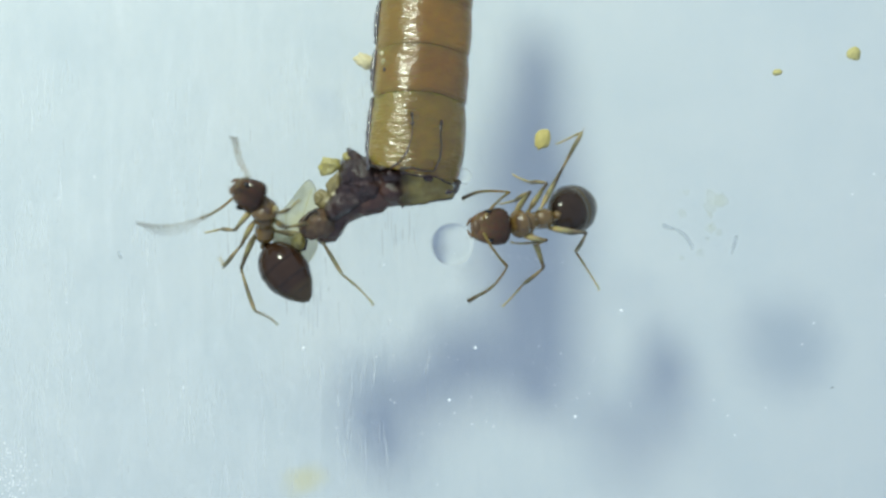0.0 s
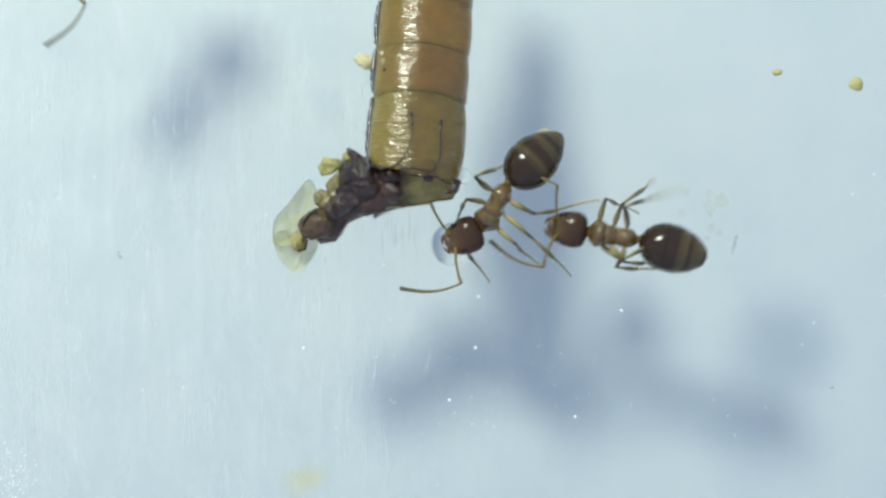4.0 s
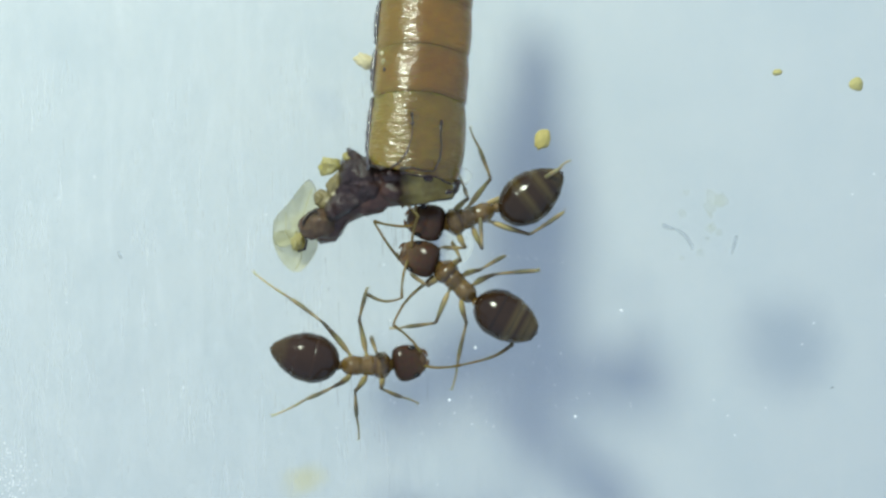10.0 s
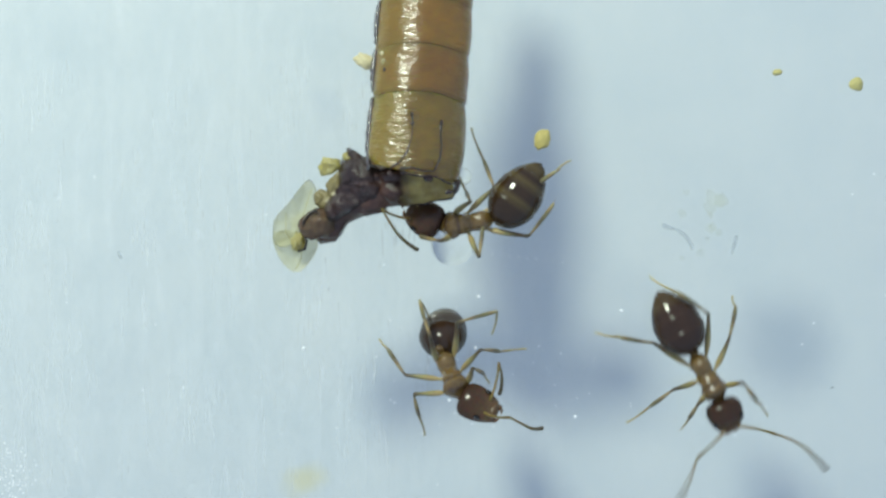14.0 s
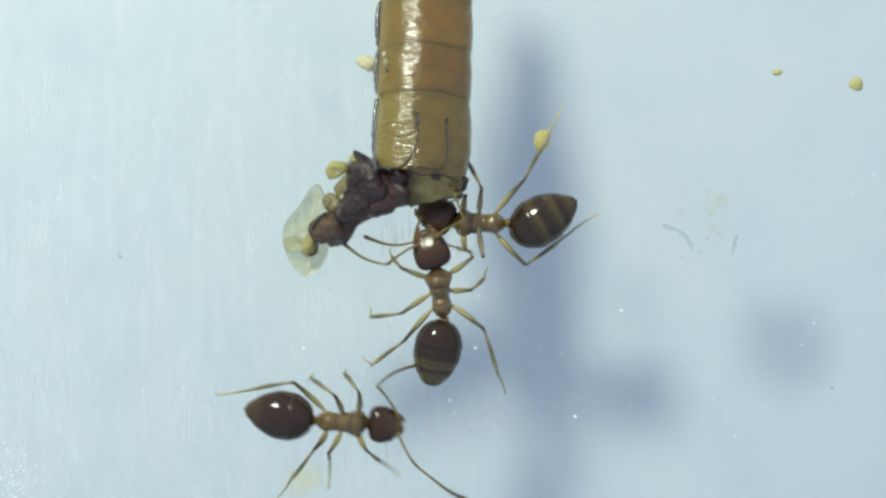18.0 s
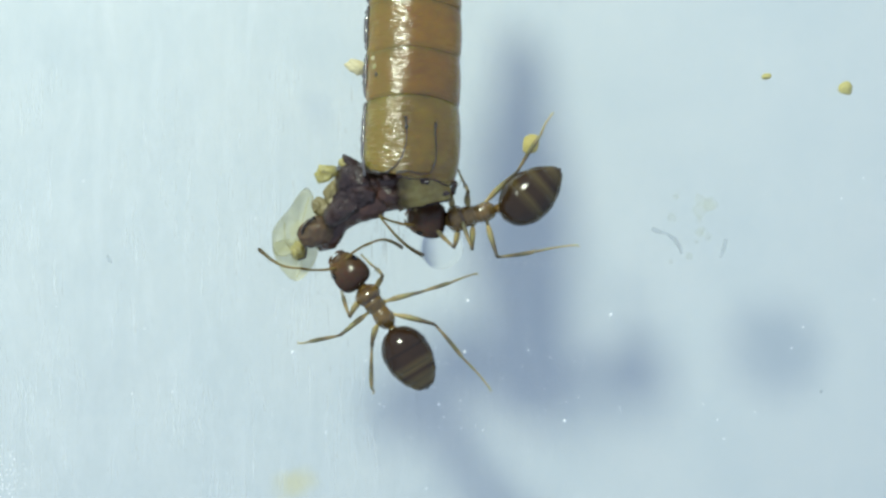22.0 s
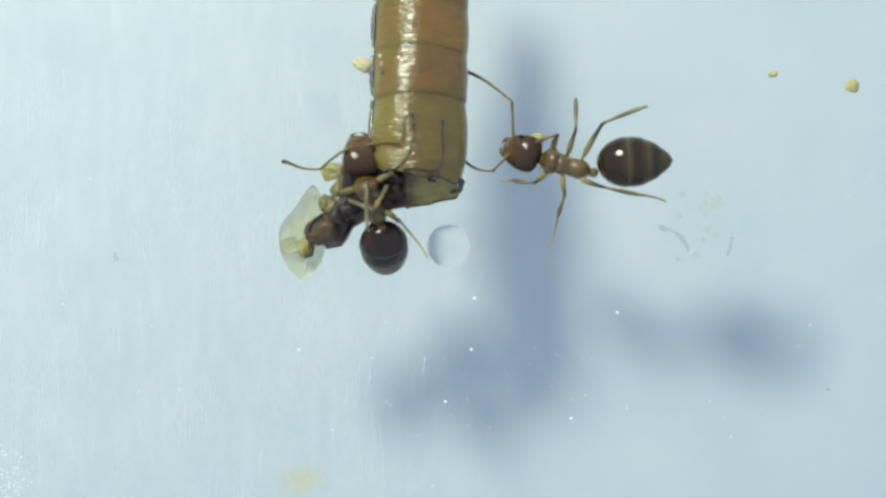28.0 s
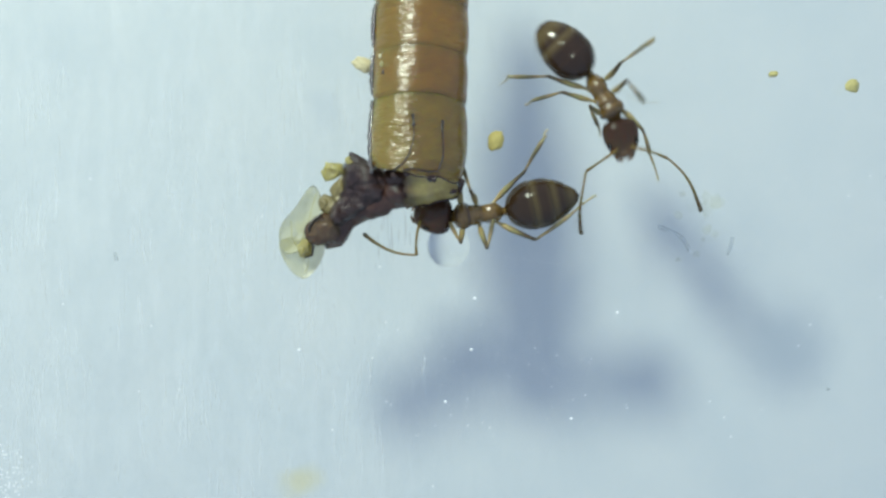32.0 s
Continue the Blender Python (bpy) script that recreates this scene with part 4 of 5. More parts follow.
                if fixed and len(fixed) > 2:
                    knee = self.knee_over(inverse, hip_at, fixed, thigh, stand + 0.75)
                else:
                    if near:
                        # between two known stands the knee keeps the side it had
                        r = min(near, key=lambda row: abs(row[0] - t))
                        mid_r, turn_r = self.body(r[0])[:2]
                        there = (Matrix.Rotation(-turn_r, 3, "Z") @ Vector((r[7][slot][2] - mid_r.x, r[7][slot][3] - mid_r.y, 0))) / size
                        out = there - hip_at
                        hint = 0.5 * hint + 0.8 * Vector((out.x, out.y, 0.35))
                    knee = bend_of(hip_at, foot, thigh, 0.96 * (shin + foot_long), hint)[0]
                knee, ankle, end, bends[t, slot] = self.ankle_of(hip_at, knee, foot, thigh, shin, foot_long, s, bends.get((holds[t][0], slot)) if t in holds else None)
                upper, lower, last = axes(hip_at, knee, hint), axes(knee, ankle, hint), axes(ankle, end, Vector((0, 0, 1)))
                note(leg, t, upper)
                note(shin_ob, t, upper.inverted() @ lower)
                note(foot_ob, t, upper.inverted() @ last)
            for j, (feeler, flagellum, s) in enumerate(ant["feelers"]):
                if t in holds and (holds[t][12] or not holds[t][8][j]):
                    continue
                root_at = head_pose @ Vector((0.74 * MM, s * 0.17 * MM, 0.2 * MM)) / MM
                now = known.get(round(t, 2)) or holds.get(t)
                ahead_f = [r for r in self.rows if 0 < r[0] - t <= 0.25 and r[8][j]]
                told = now[8][j] if now and now[8][j] else ahead_f[0][8][j] if ahead_f else None
                if told:
                    aim = inverse @ Vector((told[0] * MM, told[1] * MM, (0.3 + 0.4 * stand) * MM)) / MM
                else:
                    a = face + s * (0.55 + 0.30 * math.sin(4.3 * t + 1.9 * j))
                    reach = 1.75 + 0.3 * math.sin(3.1 * t + j)
                    aim = root_at + Vector((reach * math.cos(a), reach * math.sin(a), -0.35))
                hint = Vector((math.cos(face + s * 1.2), math.sin(face + s * 1.2), 0.35))
                elbow, end = bend_of(root_at, aim, SCAPE, FLAGELLUM, hint)
                if told and len(told) > 2:
                    elbow = self.knee_over(inverse, root_at, told, SCAPE, 0.7)
                    # a feeler that reaches far is held nearly level
                    elbow.z = root_at.z + 0.6 * (elbow.z - root_at.z)
                    elbow = root_at + (elbow - root_at).normalized() * SCAPE
                    end = elbow + (aim - elbow).normalized() * FLAGELLUM
                upper, lower = axes(root_at, elbow, hint), axes(elbow, end, hint)
                note(feeler, t, upper)
                note(flagellum, t, upper.inverted() @ lower)
        for ob, keyed in tracks.items():
            walk(ob, sorted(keyed, key=lambda row: row[0]))


def dark_ant_moves():
    gait = Gait(dark_ant)
    gait.at(0, (-4.45, 0.71), 87, 51, 74, feet=((-6.03, 0.41, -5.13, 0.75), (-3.49, 1.3, -4.07, 1.49), (-5.66, -0.23, -4.96, 0.41), (-2.84, 0.94, -3.84, 1), (-4.2, -1.91, -5.01, -0.37), (-1.77, -1.41, -2.7, 0.15)), feelers=((-7.51, 0.58, -6.09, 0.83), (-5.57, 3.35, -4.74, 2.62)), up=0.15, nose=35, hang=-32, swift=True)
    gait.at(0.25, (-4.97, 0.71), 143, -26, 74, feet=((-6.7, -0.09), (-4.63, 1.33), (-5.99, -1.49), (-4.06, 1.13), (-4.2, -1.94), (-1.77, -1.41)), feelers=((-6.88, 0.16), (-6.88, 2.55)))
    gait.at(0.5, (-5.71, 0.36), 157, -9, 67)
    gait.at(1, (-7, -0.22), 162, 14, -54, feet=((-8.7, -0.87, -7.52, -0.34), (-7.31, 1.37, -6.93, 0.55), (-6.77, -2.34, -6.96, -0.83), (-5.8, 1.01, -6.32, 0.69), (-4.2, -2.51, -6.14, -1.39), (-3.7, 0.56, -5.62, 0.62)), feelers=((-10.57, -0.2, -8.94, 0.16), (-7.73, 2.78, -7.57, 1.56)), swift=True)
    gait.at(1.5, (-7.2, 1.4), 146, -57, -74)
    gait.at(2, (-6.49, 3.23), 82, -15, -60, feet=((-7.23, 4.23, -6.77, 3.53), (-4.91, 3.4, -5.62, 3.39), (-9.06, 2.13, -7.66, 2.83), (-5.06, 1.16, -5.83, 2.55), (-8.24, -0.34, -7.66, 1.84), (-5.8, -0.06, -5.93, 2.13)), feelers=((-6.16, 6.05, -6.16, 5.02), (-3.18, 4.3, -4.85, 4.07)))
    gait.at(2.5, (-4.58, 4.76), 7, 34, 50)
    gait.at(3, (-3.76, 7.13), 55, 22, 50, feet=(None, None, None, None, (-6.27, 5.47), (-2.8, 4.3)))
    gait.at(3.25, (-5.7, 9.2), 128, -20, 30)
    gait.at(3.5, (-7.3, 8.8), 170, -12, 20)
    gait.at(4, (-8.9, 8.0), -128, -16, 8)
    gait.at(4.5, (-8.1, 6.6), -74, -22, 4)
    gait.at(5, (-6.2, 5.0), -40, -19, 12)
    gait.at(5.5, (-3.77, 4.15), -23, 13, 1)
    gait.at(6, (-3.3, 2.93), -61, 17, 38, feet=((-2.06, 2.47, -2.59, 3.08), (-3.09, 1.23, -3.3, 2.2), (-2.46, 4.66, -2.94, 3.63), (-4.84, 2.37, -4, 2.83), (-5.34, 6.09, -3.79, 4.59), (-6.99, 3.9, -4.63, 3.25)))
    gait.at(6.5, (-3.55, 3.24), -50, -1, -0)
    gait.at(7, (-4.64, 3.21), -100, 28, 31, feet=((-3.89, 2.01, -4, 3), (-5.46, 2.16, -5.06, 2.83), (-2.91, 4.44, -3.79, 3.84), (-6.91, 2.8, -5.55, 3.32), (-3.41, 5.44, -4, 4.24), (-6.99, 4.76, -5.76, 4.17)), feelers=((-2.97, 1.43, -3.51, 2.13), (-5.64, -0.27, -5.44, 1.35)))
    gait.at(7.5, (-4.44, -0.09), -66, -6, -1)
    gait.at(8, (-3.94, -1.17), -37, -23, 17, feet=((-3.03, -1.03, -3.44, -0.83), (-2.77, -2.27, -3.37, -1.96), (-4.13, 0.66, -3.79, -0.2), (-2.99, -3.3, -3.76, -2.1), (-6.17, 1.37, -5.2, -0.52), (-6.2, -2.09, -5.27, -1.61)), feelers=((-1.12, -1.12, -1.82, -1.11), (-1.34, -3.39, -2.31, -2.95)), swift=True)
    gait.at(8.5, (-3.31, -1.54), -13, -4, 1)
    gait.at(9, (-2.13, -2.06), -9, -10, 1, feet=((-1.51, -1.49, -1.89, -1.68), (-0.87, -3.67, -1.68, -2.66), (-1.6, -0.96, -2.1, -1.25), (-3.91, -3.67, -2.87, -2.8), (-4.81, -0.59, -3.32, -0.69), (-4.51, -3.49, -3.08, -2.59)), feelers=(None, (1.51, -3.54, 0.16, -2.95)))
    gait.at(9.5, (-2.51, -2.28), -10, -6, 6)
    gait.at(10, (-1.89, -2.92), 0, -14, 12, feet=((-1.77, -2.27, -1.68, -2.55), (-0.44, -3.99, -1.53, -3.44), (-1.89, -0.99, -2.1, -1.75), (-2.13, -4.99, -2.17, -3.51), (-4.8, -0.56, -2.99, -1.84), (-4.41, -4.24, -2.66, -3.37)), feelers=((-0.41, -0.84, -1.33, -1.82), (1.51, -2.47, 0.37, -2.88)))
    gait.at(10.5, (-1.97, -2.73), 8, -11, 14)
    gait.at(11, (-1.59, -3.03), -1, -8, 5, feet=((-1.13, -2.59, -1.46, -2.59), (-0.41, -3.99, -1.18, -3.51), (-1.91, -0.99, -1.93, -2.1), (-1.6, -5.27, -1.89, -3.79), (-4.31, -1.39, -2.73, -1.89), (-4.41, -4.24, -2.52, -3.58)), feelers=((-0.53, -1.8, -0.55, -2.24), (1.79, -4.46, 0.44, -3.93)))
    gait.at(11.5, (-0.92, -3.86), -29, 2, 11)
    gait.at(12, (1.11, -4.46), 0, -10, 13, feet=((1.4, -3.81, 1.21, -3.93), (1.91, -5.59, 1.7, -5.06), (0.44, -3.67, 0.83, -3.96), (0.87, -4.99, 1, -4.91), (-1.91, -2.89, -0.2, -3.15), (-1.39, -6.09, -0.2, -5.34)), feelers=((3.85, -3.04, 2.62, -3.16), (5.03, -5.21, 3.47, -4.85)))
    gait.at(12.5, (2.27, -2.08), 74, -29, -48)
    gait.at(13, (4.02, 0.15), 80, -31, 8, feet=((3.16, 0.83, 3.53, 0.65), (5.34, -0.53, 4.56, 0.46), (2.73, -0.3, 3.21, 0.15), (5.51, -1.77, 4.66, -0.41), (1.83, -2.27, 2.65, -0.3), (3.09, -3.91, 3.86, -1.68)), feelers=((2.5, 3.03, 3.12, 2.13), (5.77, 2.97, 4.88, 1.99)))
    gait.at(13.5, (4.7, 0.07), 55, -49, -64)
    gait.at(14, (6.62, -3.22), -61, 1, -7, feet=((8.51, -4.63, 7.41, -3.3), (6.01, -4.56, 6.31, -3.82), (7.33, -1.2, 7.13, -2.24), (4.51, -4.49, 5.72, -3.48), (5.23, -0.7, 6.63, -1.61), (3.87, -2.09, 5.22, -2.31)), feelers=((9.67, -5.53, 8.68, -4.71), (6.09, -6.19, 6.36, -5.2)))
    gait.at(14.5, (6.24, -6.98), -60, -13, -26)
    gait.at(15, (3.69, -9.8), -164, 19, 27)
    gait.at(15.5, (-1.4, -10.77), 180, 3, -3)
    gait.at(16, (-6.14, -9.68), 126, 19, -3)
    gait.at(16.5, (-6.75, -7.4), 93, -20, -39)
    gait.at(17, (-5.59, -2.64), 80, -25, -23, feet=((-6.84, -1.46, -6.18, -1.89), (-3.63, -2.34, -4.99, -2.28), (-7.46, -3.49, -6.56, -2.76), (-3.87, -4.06, -4.84, -3.01), (-7.6, -5.34, -6.86, -3.25), (-5.27, -6.27, -5.24, -3.79)), feelers=((-5.5, 0.58, -5.41, -0.41), (-2.54, -1.52, -3.86, -1.61)))
    gait.at(17.5, (-4.63, -2.75), 44, -17, 9)
    gait.at(18, (-2.51, -4.34), -3, -7, 0, feet=((-2.46, -3.06, -2.06, -3.51), (-0.96, -5.87, -1.89, -4.99), (-3.3, -3.2, -2.73, -3.44), (-2.91, -6.06, -2.83, -5.06), (-5.74, -3.66, -3.93, -3.15), (-4.2, -6.27, -3.15, -4.91)), feelers=((-0.94, -3.11, -1.68, -3.37), (0.51, -6.21, -0.69, -5.34)), swift=True)
    gait.at(18.5, (0.3, -5.55), 1, -7, 3)
    gait.at(19, (4.05, -3.59), 49, -14, -28, feet=((4.44, -2.07, 4, -2.96), (5.51, -4.54, 4.99, -3.97), (2.09, -3.57, 3.11, -3.27), (4.3, -4.5, 4.1, -4.22), (1.49, -4.69, 2.34, -3.73), (3.06, -6.29, 3.68, -4.86)), feelers=((4.77, -0.57, 4.57, -1.83), (7.54, -2.56, 6.08, -2.82)))
    gait.at(19.5, (4.77, 0.4), 70, 9, 3)
    gait.at(20, (5.03, 3.37), 93, 3, 0, feet=((3.77, 3.36, 4.42, 3.66), (6.2, 4.71, 5.76, 3.87), (4.56, 2.36, 4.7, 2.61), (7.41, 2.14, 6.11, 2.96), (4.13, -0.64, 4.32, 1.83), (6.13, 0.64, 6, 2.39)), feelers=((3.32, 5.97, 4.5, 5), (6.63, 6.11, 5.56, 4.93)))
    gait.at(20.5, (4.07, 6.77), 112, -16, -12)
    gait.at(21, (2.98, 7.46), 141, -26, -41, feet=(None, None, (2.17, 5.03), None, (3.96, 3.89), (5.89, 5.7)))
    gait.at(21.5, (1.6, 10.4), 117, -0, -0)
    gait.at(22, (0.6, 14.0), 116, 0, 0)
    gait.at(23, (0.19, 16.5), 106, 4, -0)
    gait.at(32, (0.13, 16.5), 106, 2, -1)
    gait.key()


def right_ant_moves():
    gait = Gait(right_ant)
    gait.at(0, (2.16, 0.68), -167, 4, -11, feet=((1.23, 0.16, 1.99, 0.08), (1.11, 0.99, 1.59, 1.28), (1.23, -1.7, 2.3, -0.69), (1.76, 1.9, 2.31, 1.92), (3.94, -1.03, 3.18, 0.32), (2.87, 2.66, 3, 2.01)), feelers=((0.23, -1.76, 1.17, -0.83), (0.28, 1.22, 1.35, 1.45)), up=0.7, nose=28, hang=28, stand=0)
    gait.at(0.5, (1.92, 0.89), 170, 32, -27, feelers=((0.23, -1.48), None), up=0.85, nose=35, hang=28, stand=0)
    gait.at(1, (2.09, 0.86), 165, 26, -21, feet=((1.3, -0.77, 1.68, -0.06), None, (1.2, -1.7, 2.17, -0.69), (1.73, 1.76, 2.27, 1.8), (3.94, -1.06, 3.14, 0.23), (2.87, 2.56, 2.94, 1.92)), feelers=((0.82, -0.95, 1.01, -0.55), (0.8, 2.78, 2.09, 2.13)), up=0.85, nose=35, hang=28, stand=0)
    gait.at(1.5, (1.84, 0.62), -189, 74, 44, up=0.3, nose=10, hang=28, stand=0)
    gait.at(2, (1.98, 0.41), -108, -15, 9, feet=((3.23, -1.41, 2.93, -0.06), (0.3, -0.13, 1.28, 0.37), None, (0.34, 1.51, 1.53, 0.93), (4.59, 1.4, 3.04, 0.97), (2.3, 2.33, 1.89, 1.99)), feelers=((3.78, -0.13, 2.76, -0.27), (0.97, -2.61, 0.76, -1.47)), up=0.6, nose=25, hang=18, stand=0)
    gait.at(2.5, (1.91, 0.64), -92, -13, -17, up=0.6, nose=25, hang=18, stand=0)
    gait.at(3, (1.89, 0.73), -99, -21, 25, feet=((2.44, -0.41, 2.45, 0.23), (1.17, -0.84, 1.21, 0.23), (3.23, -0.7, 3.04, 0.58), (0.16, 0.41, 1, 1.14), (3.94, 1.23, 2.83, 1.53), (2.3, 2.47, 1.56, 2.34)), feelers=((3.99, 0.23, 2.62, 0.41), (1.65, -2.54, 1.04, -1.21)), up=0.6, nose=25, hang=18, stand=0)
    gait.at(3.5, (1.06, 0.78), -118, -21, -33, up=0.3, nose=10, hang=18, stand=0)
    gait.at(4.5, (1.48, 1.29), -122, -13, -42)
    gait.at(5.5, (1.8, 1.72), -133, 2, -34)
    gait.at(6, (1.35, 1.31), -142, -2, -17, feet=((0.91, 0.66, 1.1, 0.55), (0.01, 1.44, 1, 1.53), (1.97, 0.61, 1.77, 0.61), (0.3, 2.94, 1.07, 2.34), (2.91, 1.59, 2.69, 1), (0.66, 3.37, 1.96, 3.04)), feelers=((-0.7, 1.08, -0.13, 0.58), None))
    gait.at(6.5, (0.92, 1.04), -156, -5, -13)
    gait.at(7, (0.64, 0.76), -174, 25, -34, feet=((-0.06, 0.3, 0.48, -0.06), (0.31, 1.94, 0.39, 1.42), (0.87, 0.37, 0.82, 0.01), (0.56, 3.44, 1, 2.66), (2.59, 0.23, 1.7, 0.37), (3.23, 2.23, 2.48, 1.56)), slide=0.32)
    gait.at(7.5, (0.63, 0.86), -170, 1, -15)
    gait.at(8, (0.75, 0.92), -162, 15, -15, feet=((-0.13, 0.59, 0.23, 0.44), (0.34, 2.06, 0.54, 1.35), (1.01, 0.56, 0.93, 0.3), (0.6, 3.44, 1.18, 2.34), (2.63, 0.8, 2.51, 0.38), (3.3, 2.23, 2.48, 1.7)), feelers=((-0.45, -0.06, -1.47, 0.86), None), slide=0.29)
    gait.at(9, (0.67, 0.91), -161, 18, -16, feet=(None, (0.31, 2.01, 0.54, 1.28), (0.69, 0.01, 0.93, 0.08), (0.69, 3.23, 1.32, 2.1), (2.4, 0.66, 2.27, 0.37), (3.26, 2.27, 2.48, 1.56)), slide=0.29)
    gait.at(10, (0.64, 0.79), -161, 18, -31, feet=(None, (0.37, 2.09, 0.62, 1.25), (0.94, 0.51, 0.97, 0.01), (0.69, 3.09, 1.24, 1.82), (2.54, 0.61, 2.37, 0.3), (3.23, 2.23, 2.48, 1.56)), feelers=((-1.05, -0.13, -1.89, 0.72), None), slide=0.30)
    gait.at(11, (0.72, 0.82), -165, 23, -29, feet=(None, (0.4, 2.06, 0.68, 1.28), (1.2, 0.59, 1.14, 0.3), (0.69, 3.04, 1.42, 1.7), (2.51, 0.66, 2.41, 0.23), (3.23, 2.23, 2.48, 1.56)), feelers=((-0.27, -0.09, -1.33, 0.89), None), slide=0.18)
    gait.at(12, (0.70, 0.77), -165, 35, -28, feet=((0.09, 0.3, -0.13, 0.08), (0.4, 2.01, 0.68, 1.25), (0.99, 0.33, 1, -0.15), (0.73, 3.01, 1.42, 1.68), (2.44, 0.66, 2.27, 0.23), (3.23, 2.23, 2.48, 1.56)), feelers=((-0.45, -0.16, -1.33, 0.93), None), slide=0.16)
    gait.at(13, (0.49, 0.58), -167, 36, -31, feet=((-0.56, 0.16, -0.41, -0.15), (0.3, 2.01, 0.51, 1.11), (0.87, -0.27, 0.62, -0.34), (0.63, 3.23, 1.21, 1.49), (2.37, 0.61, 2.27, 0.3), (3.16, 2.23, 2.41, 1.56)), feelers=((-2.22, 0.7, -1.89, 0.23), None), slide=0.08)
    gait.at(14, (0.58, 0.65), -171, 45, -37, feet=((-0.51, 0.3, -0.27, 0.08), (0.37, 2.01, 0.68, 1.17), (0.94, 0.13, 0.9, -0.2), (0.66, 3.23, 1.35, 1.59), (2.4, 0.66, 2.27, 0.3), (3.23, 2.23, 2.48, 1.56)), feelers=((-0.55, -0.1, -1.33, 0.93), None), slide=0.21)
    gait.at(14.5, (0.78, 0.99), -162, 7, -26)
    gait.at(16.5, (1.04, 0.86), -175, 4, -10)
    gait.at(17, (0.89, 0.70), 179, 32, -11, feet=((0.09, 0.16, 0.37, 0.23), None, (1.09, 0.37, 1.18, 0.01), (0.54, 2.44, 0.86, 1.63), (2.44, 0.09, 2.17, -0.31), (3.06, 3.63, 2.37, 2.01)), slide=0.40)
    gait.at(18, (0.89, 0.65), 180, 29, -26, feet=(None, None, (0.94, 0.16, 1, -0.2), (0.59, 2.23, 0.96, 1.56), (4.01, 0.94, 2.08, -0.41), (3.06, 3.59, 2.34, 2.1)), slide=0.38)
    gait.at(19, (0.94, 0.60), 170, 41, -25, feet=((0.09, 0.36, 0.3, 0.14), None, (1.11, 0.21, 0.86, -0.17), (0.59, 2.5, 1.04, 1.62), (4.01, 0.96, 2.41, -0.42), (3.04, 3.57, 2.23, 2.11)), slide=0.38)
    gait.at(19.5, (0.96, 0.71), 180, 2, -22)
    gait.at(20, (0.99, 0.92), 174, 39, -6, feet=((-0.16, 0.36, 0.45, 0.21), None, (1.34, 0.07, 0.9, 0.35), (0.56, 2.43, 1.09, 1.69), (4.34, 1.07, 2.62, 0.07), (3.06, 3.57, 2.17, 2.16)), slide=0.20)
    gait.at(20.5, (1, 1.01), 183, 8, 1)
    gait.at(21, (1.00, 0.97), -173, 35, -14, feet=((0.24, 0.6, 0.57, 0.24), None, (1.03, 0.64, 1.09, 0.38), (0.63, 2.1, 1.09, 1.51), (4.41, 0.93, 2.45, 0.1), (3.1, 3.56, 2.07, 2.04)), feelers=((0.06, 0.07, -0.96, 0.73), None), slide=0.20)
    gait.at(22, (0.95, 0.94), -166, 27, -20, feet=((0.21, 0.47, 0.54, 0.14), None, (0.86, 0.47, 0.99, 0.09), (0.57, 2.4, 0.89, 1.52), (3.76, 0.19, 1.62, -0.1), (3.07, 3.54, 2.12, 2.02)), feelers=((-0.1, -0.14, -1.19, 0.89), None), slide=0.31)
    gait.at(23, (0.92, 0.81), -168, 24, -25, feet=((0.17, 0.46, 0.45, 0.1), None, (0.84, 0.39, 0.92, -0.07), (0.6, 2.03, 1.03, 1.44), (3.67, 0.46, 1.51, -0.25), (3.1, 3.6, 2.38, 1.96)), feelers=((0.03, -0.11, -0.53, 0.38), None), slide=0.41)
    gait.at(24, (0.93, 0.69), -174, 25, -20, feet=((0.26, 0.41, 0.4, 0.06), None, (0.97, 0.2, 1.1, -0.08), (0.54, 2.06, 0.96, 1.47), (3.66, 0.44, 1.45, -0.29), (3.09, 3.53, 2.44, 2)), slide=0.38)
    gait.at(25, (0.97, 0.72), -177, 26, -10, feet=(None, None, (1.04, 0.2, 1.17, -0.25), (0.54, 2.06, 1, 1.39), (3.66, 0.44, 1.45, -0.34), (3.11, 3.56, 2.44, 2)), slide=0.43)
    gait.at(25.5, (1.22, 0.73), -177, 13, -17)
    gait.at(26.5, (1.98, 0.58), -158, 13, -3)
    gait.at(27.5, (2.71, 0.64), -147, 13, -7, feet=((2.69, -0.8), (0.61, 1.56), None, None, (5.73, 1.24), (3.23, 2.77)))
    gait.at(28, (3.14, 2.15), 165, 17, -5, feet=((1.54, 1.8, 2.37, 1.68), (2.61, 2.77, 2.93, 2.87), (2.76, 0.06, 3.11, 1.39), (3.4, 3.77, 3.45, 3.23), (5.73, 1.24, 4.01, 1.58), (5.26, 3.63, 4.06, 3.16)), feelers=((0.64, 2.36, 1.45, 2.1), (0.75, 4.39, 1.81, 4.07)), slide=-0.23)
    gait.at(28.5, (3.1, 2.44), 171, 23, 27, feet=((1.54, 1.84), None, (2.69, 0.06), (3.47, 3.77), (5.73, 1.27), (5.23, 3.7)))
    gait.at(29, (2.57, 1.86), -153, -8, -7, feet=((0.93, 0.66, 2.18, 0.93), (0.44, 1.63, 1.34, 2.07), (2.76, 0.06, 2.97, 1.35), (1.11, 2.94, 1.97, 2.83), (5.73, 1.24, 3.78, 1.49), (5.26, 3.63, 3.63, 3.23)), feelers=((-0.21, -0.23, 1.24, -0.01), (1.21, 2.22, 1.28, 2.03)), slide=0.09)
    gait.at(29.5, (2.11, 1.71), -151, -10, -9)
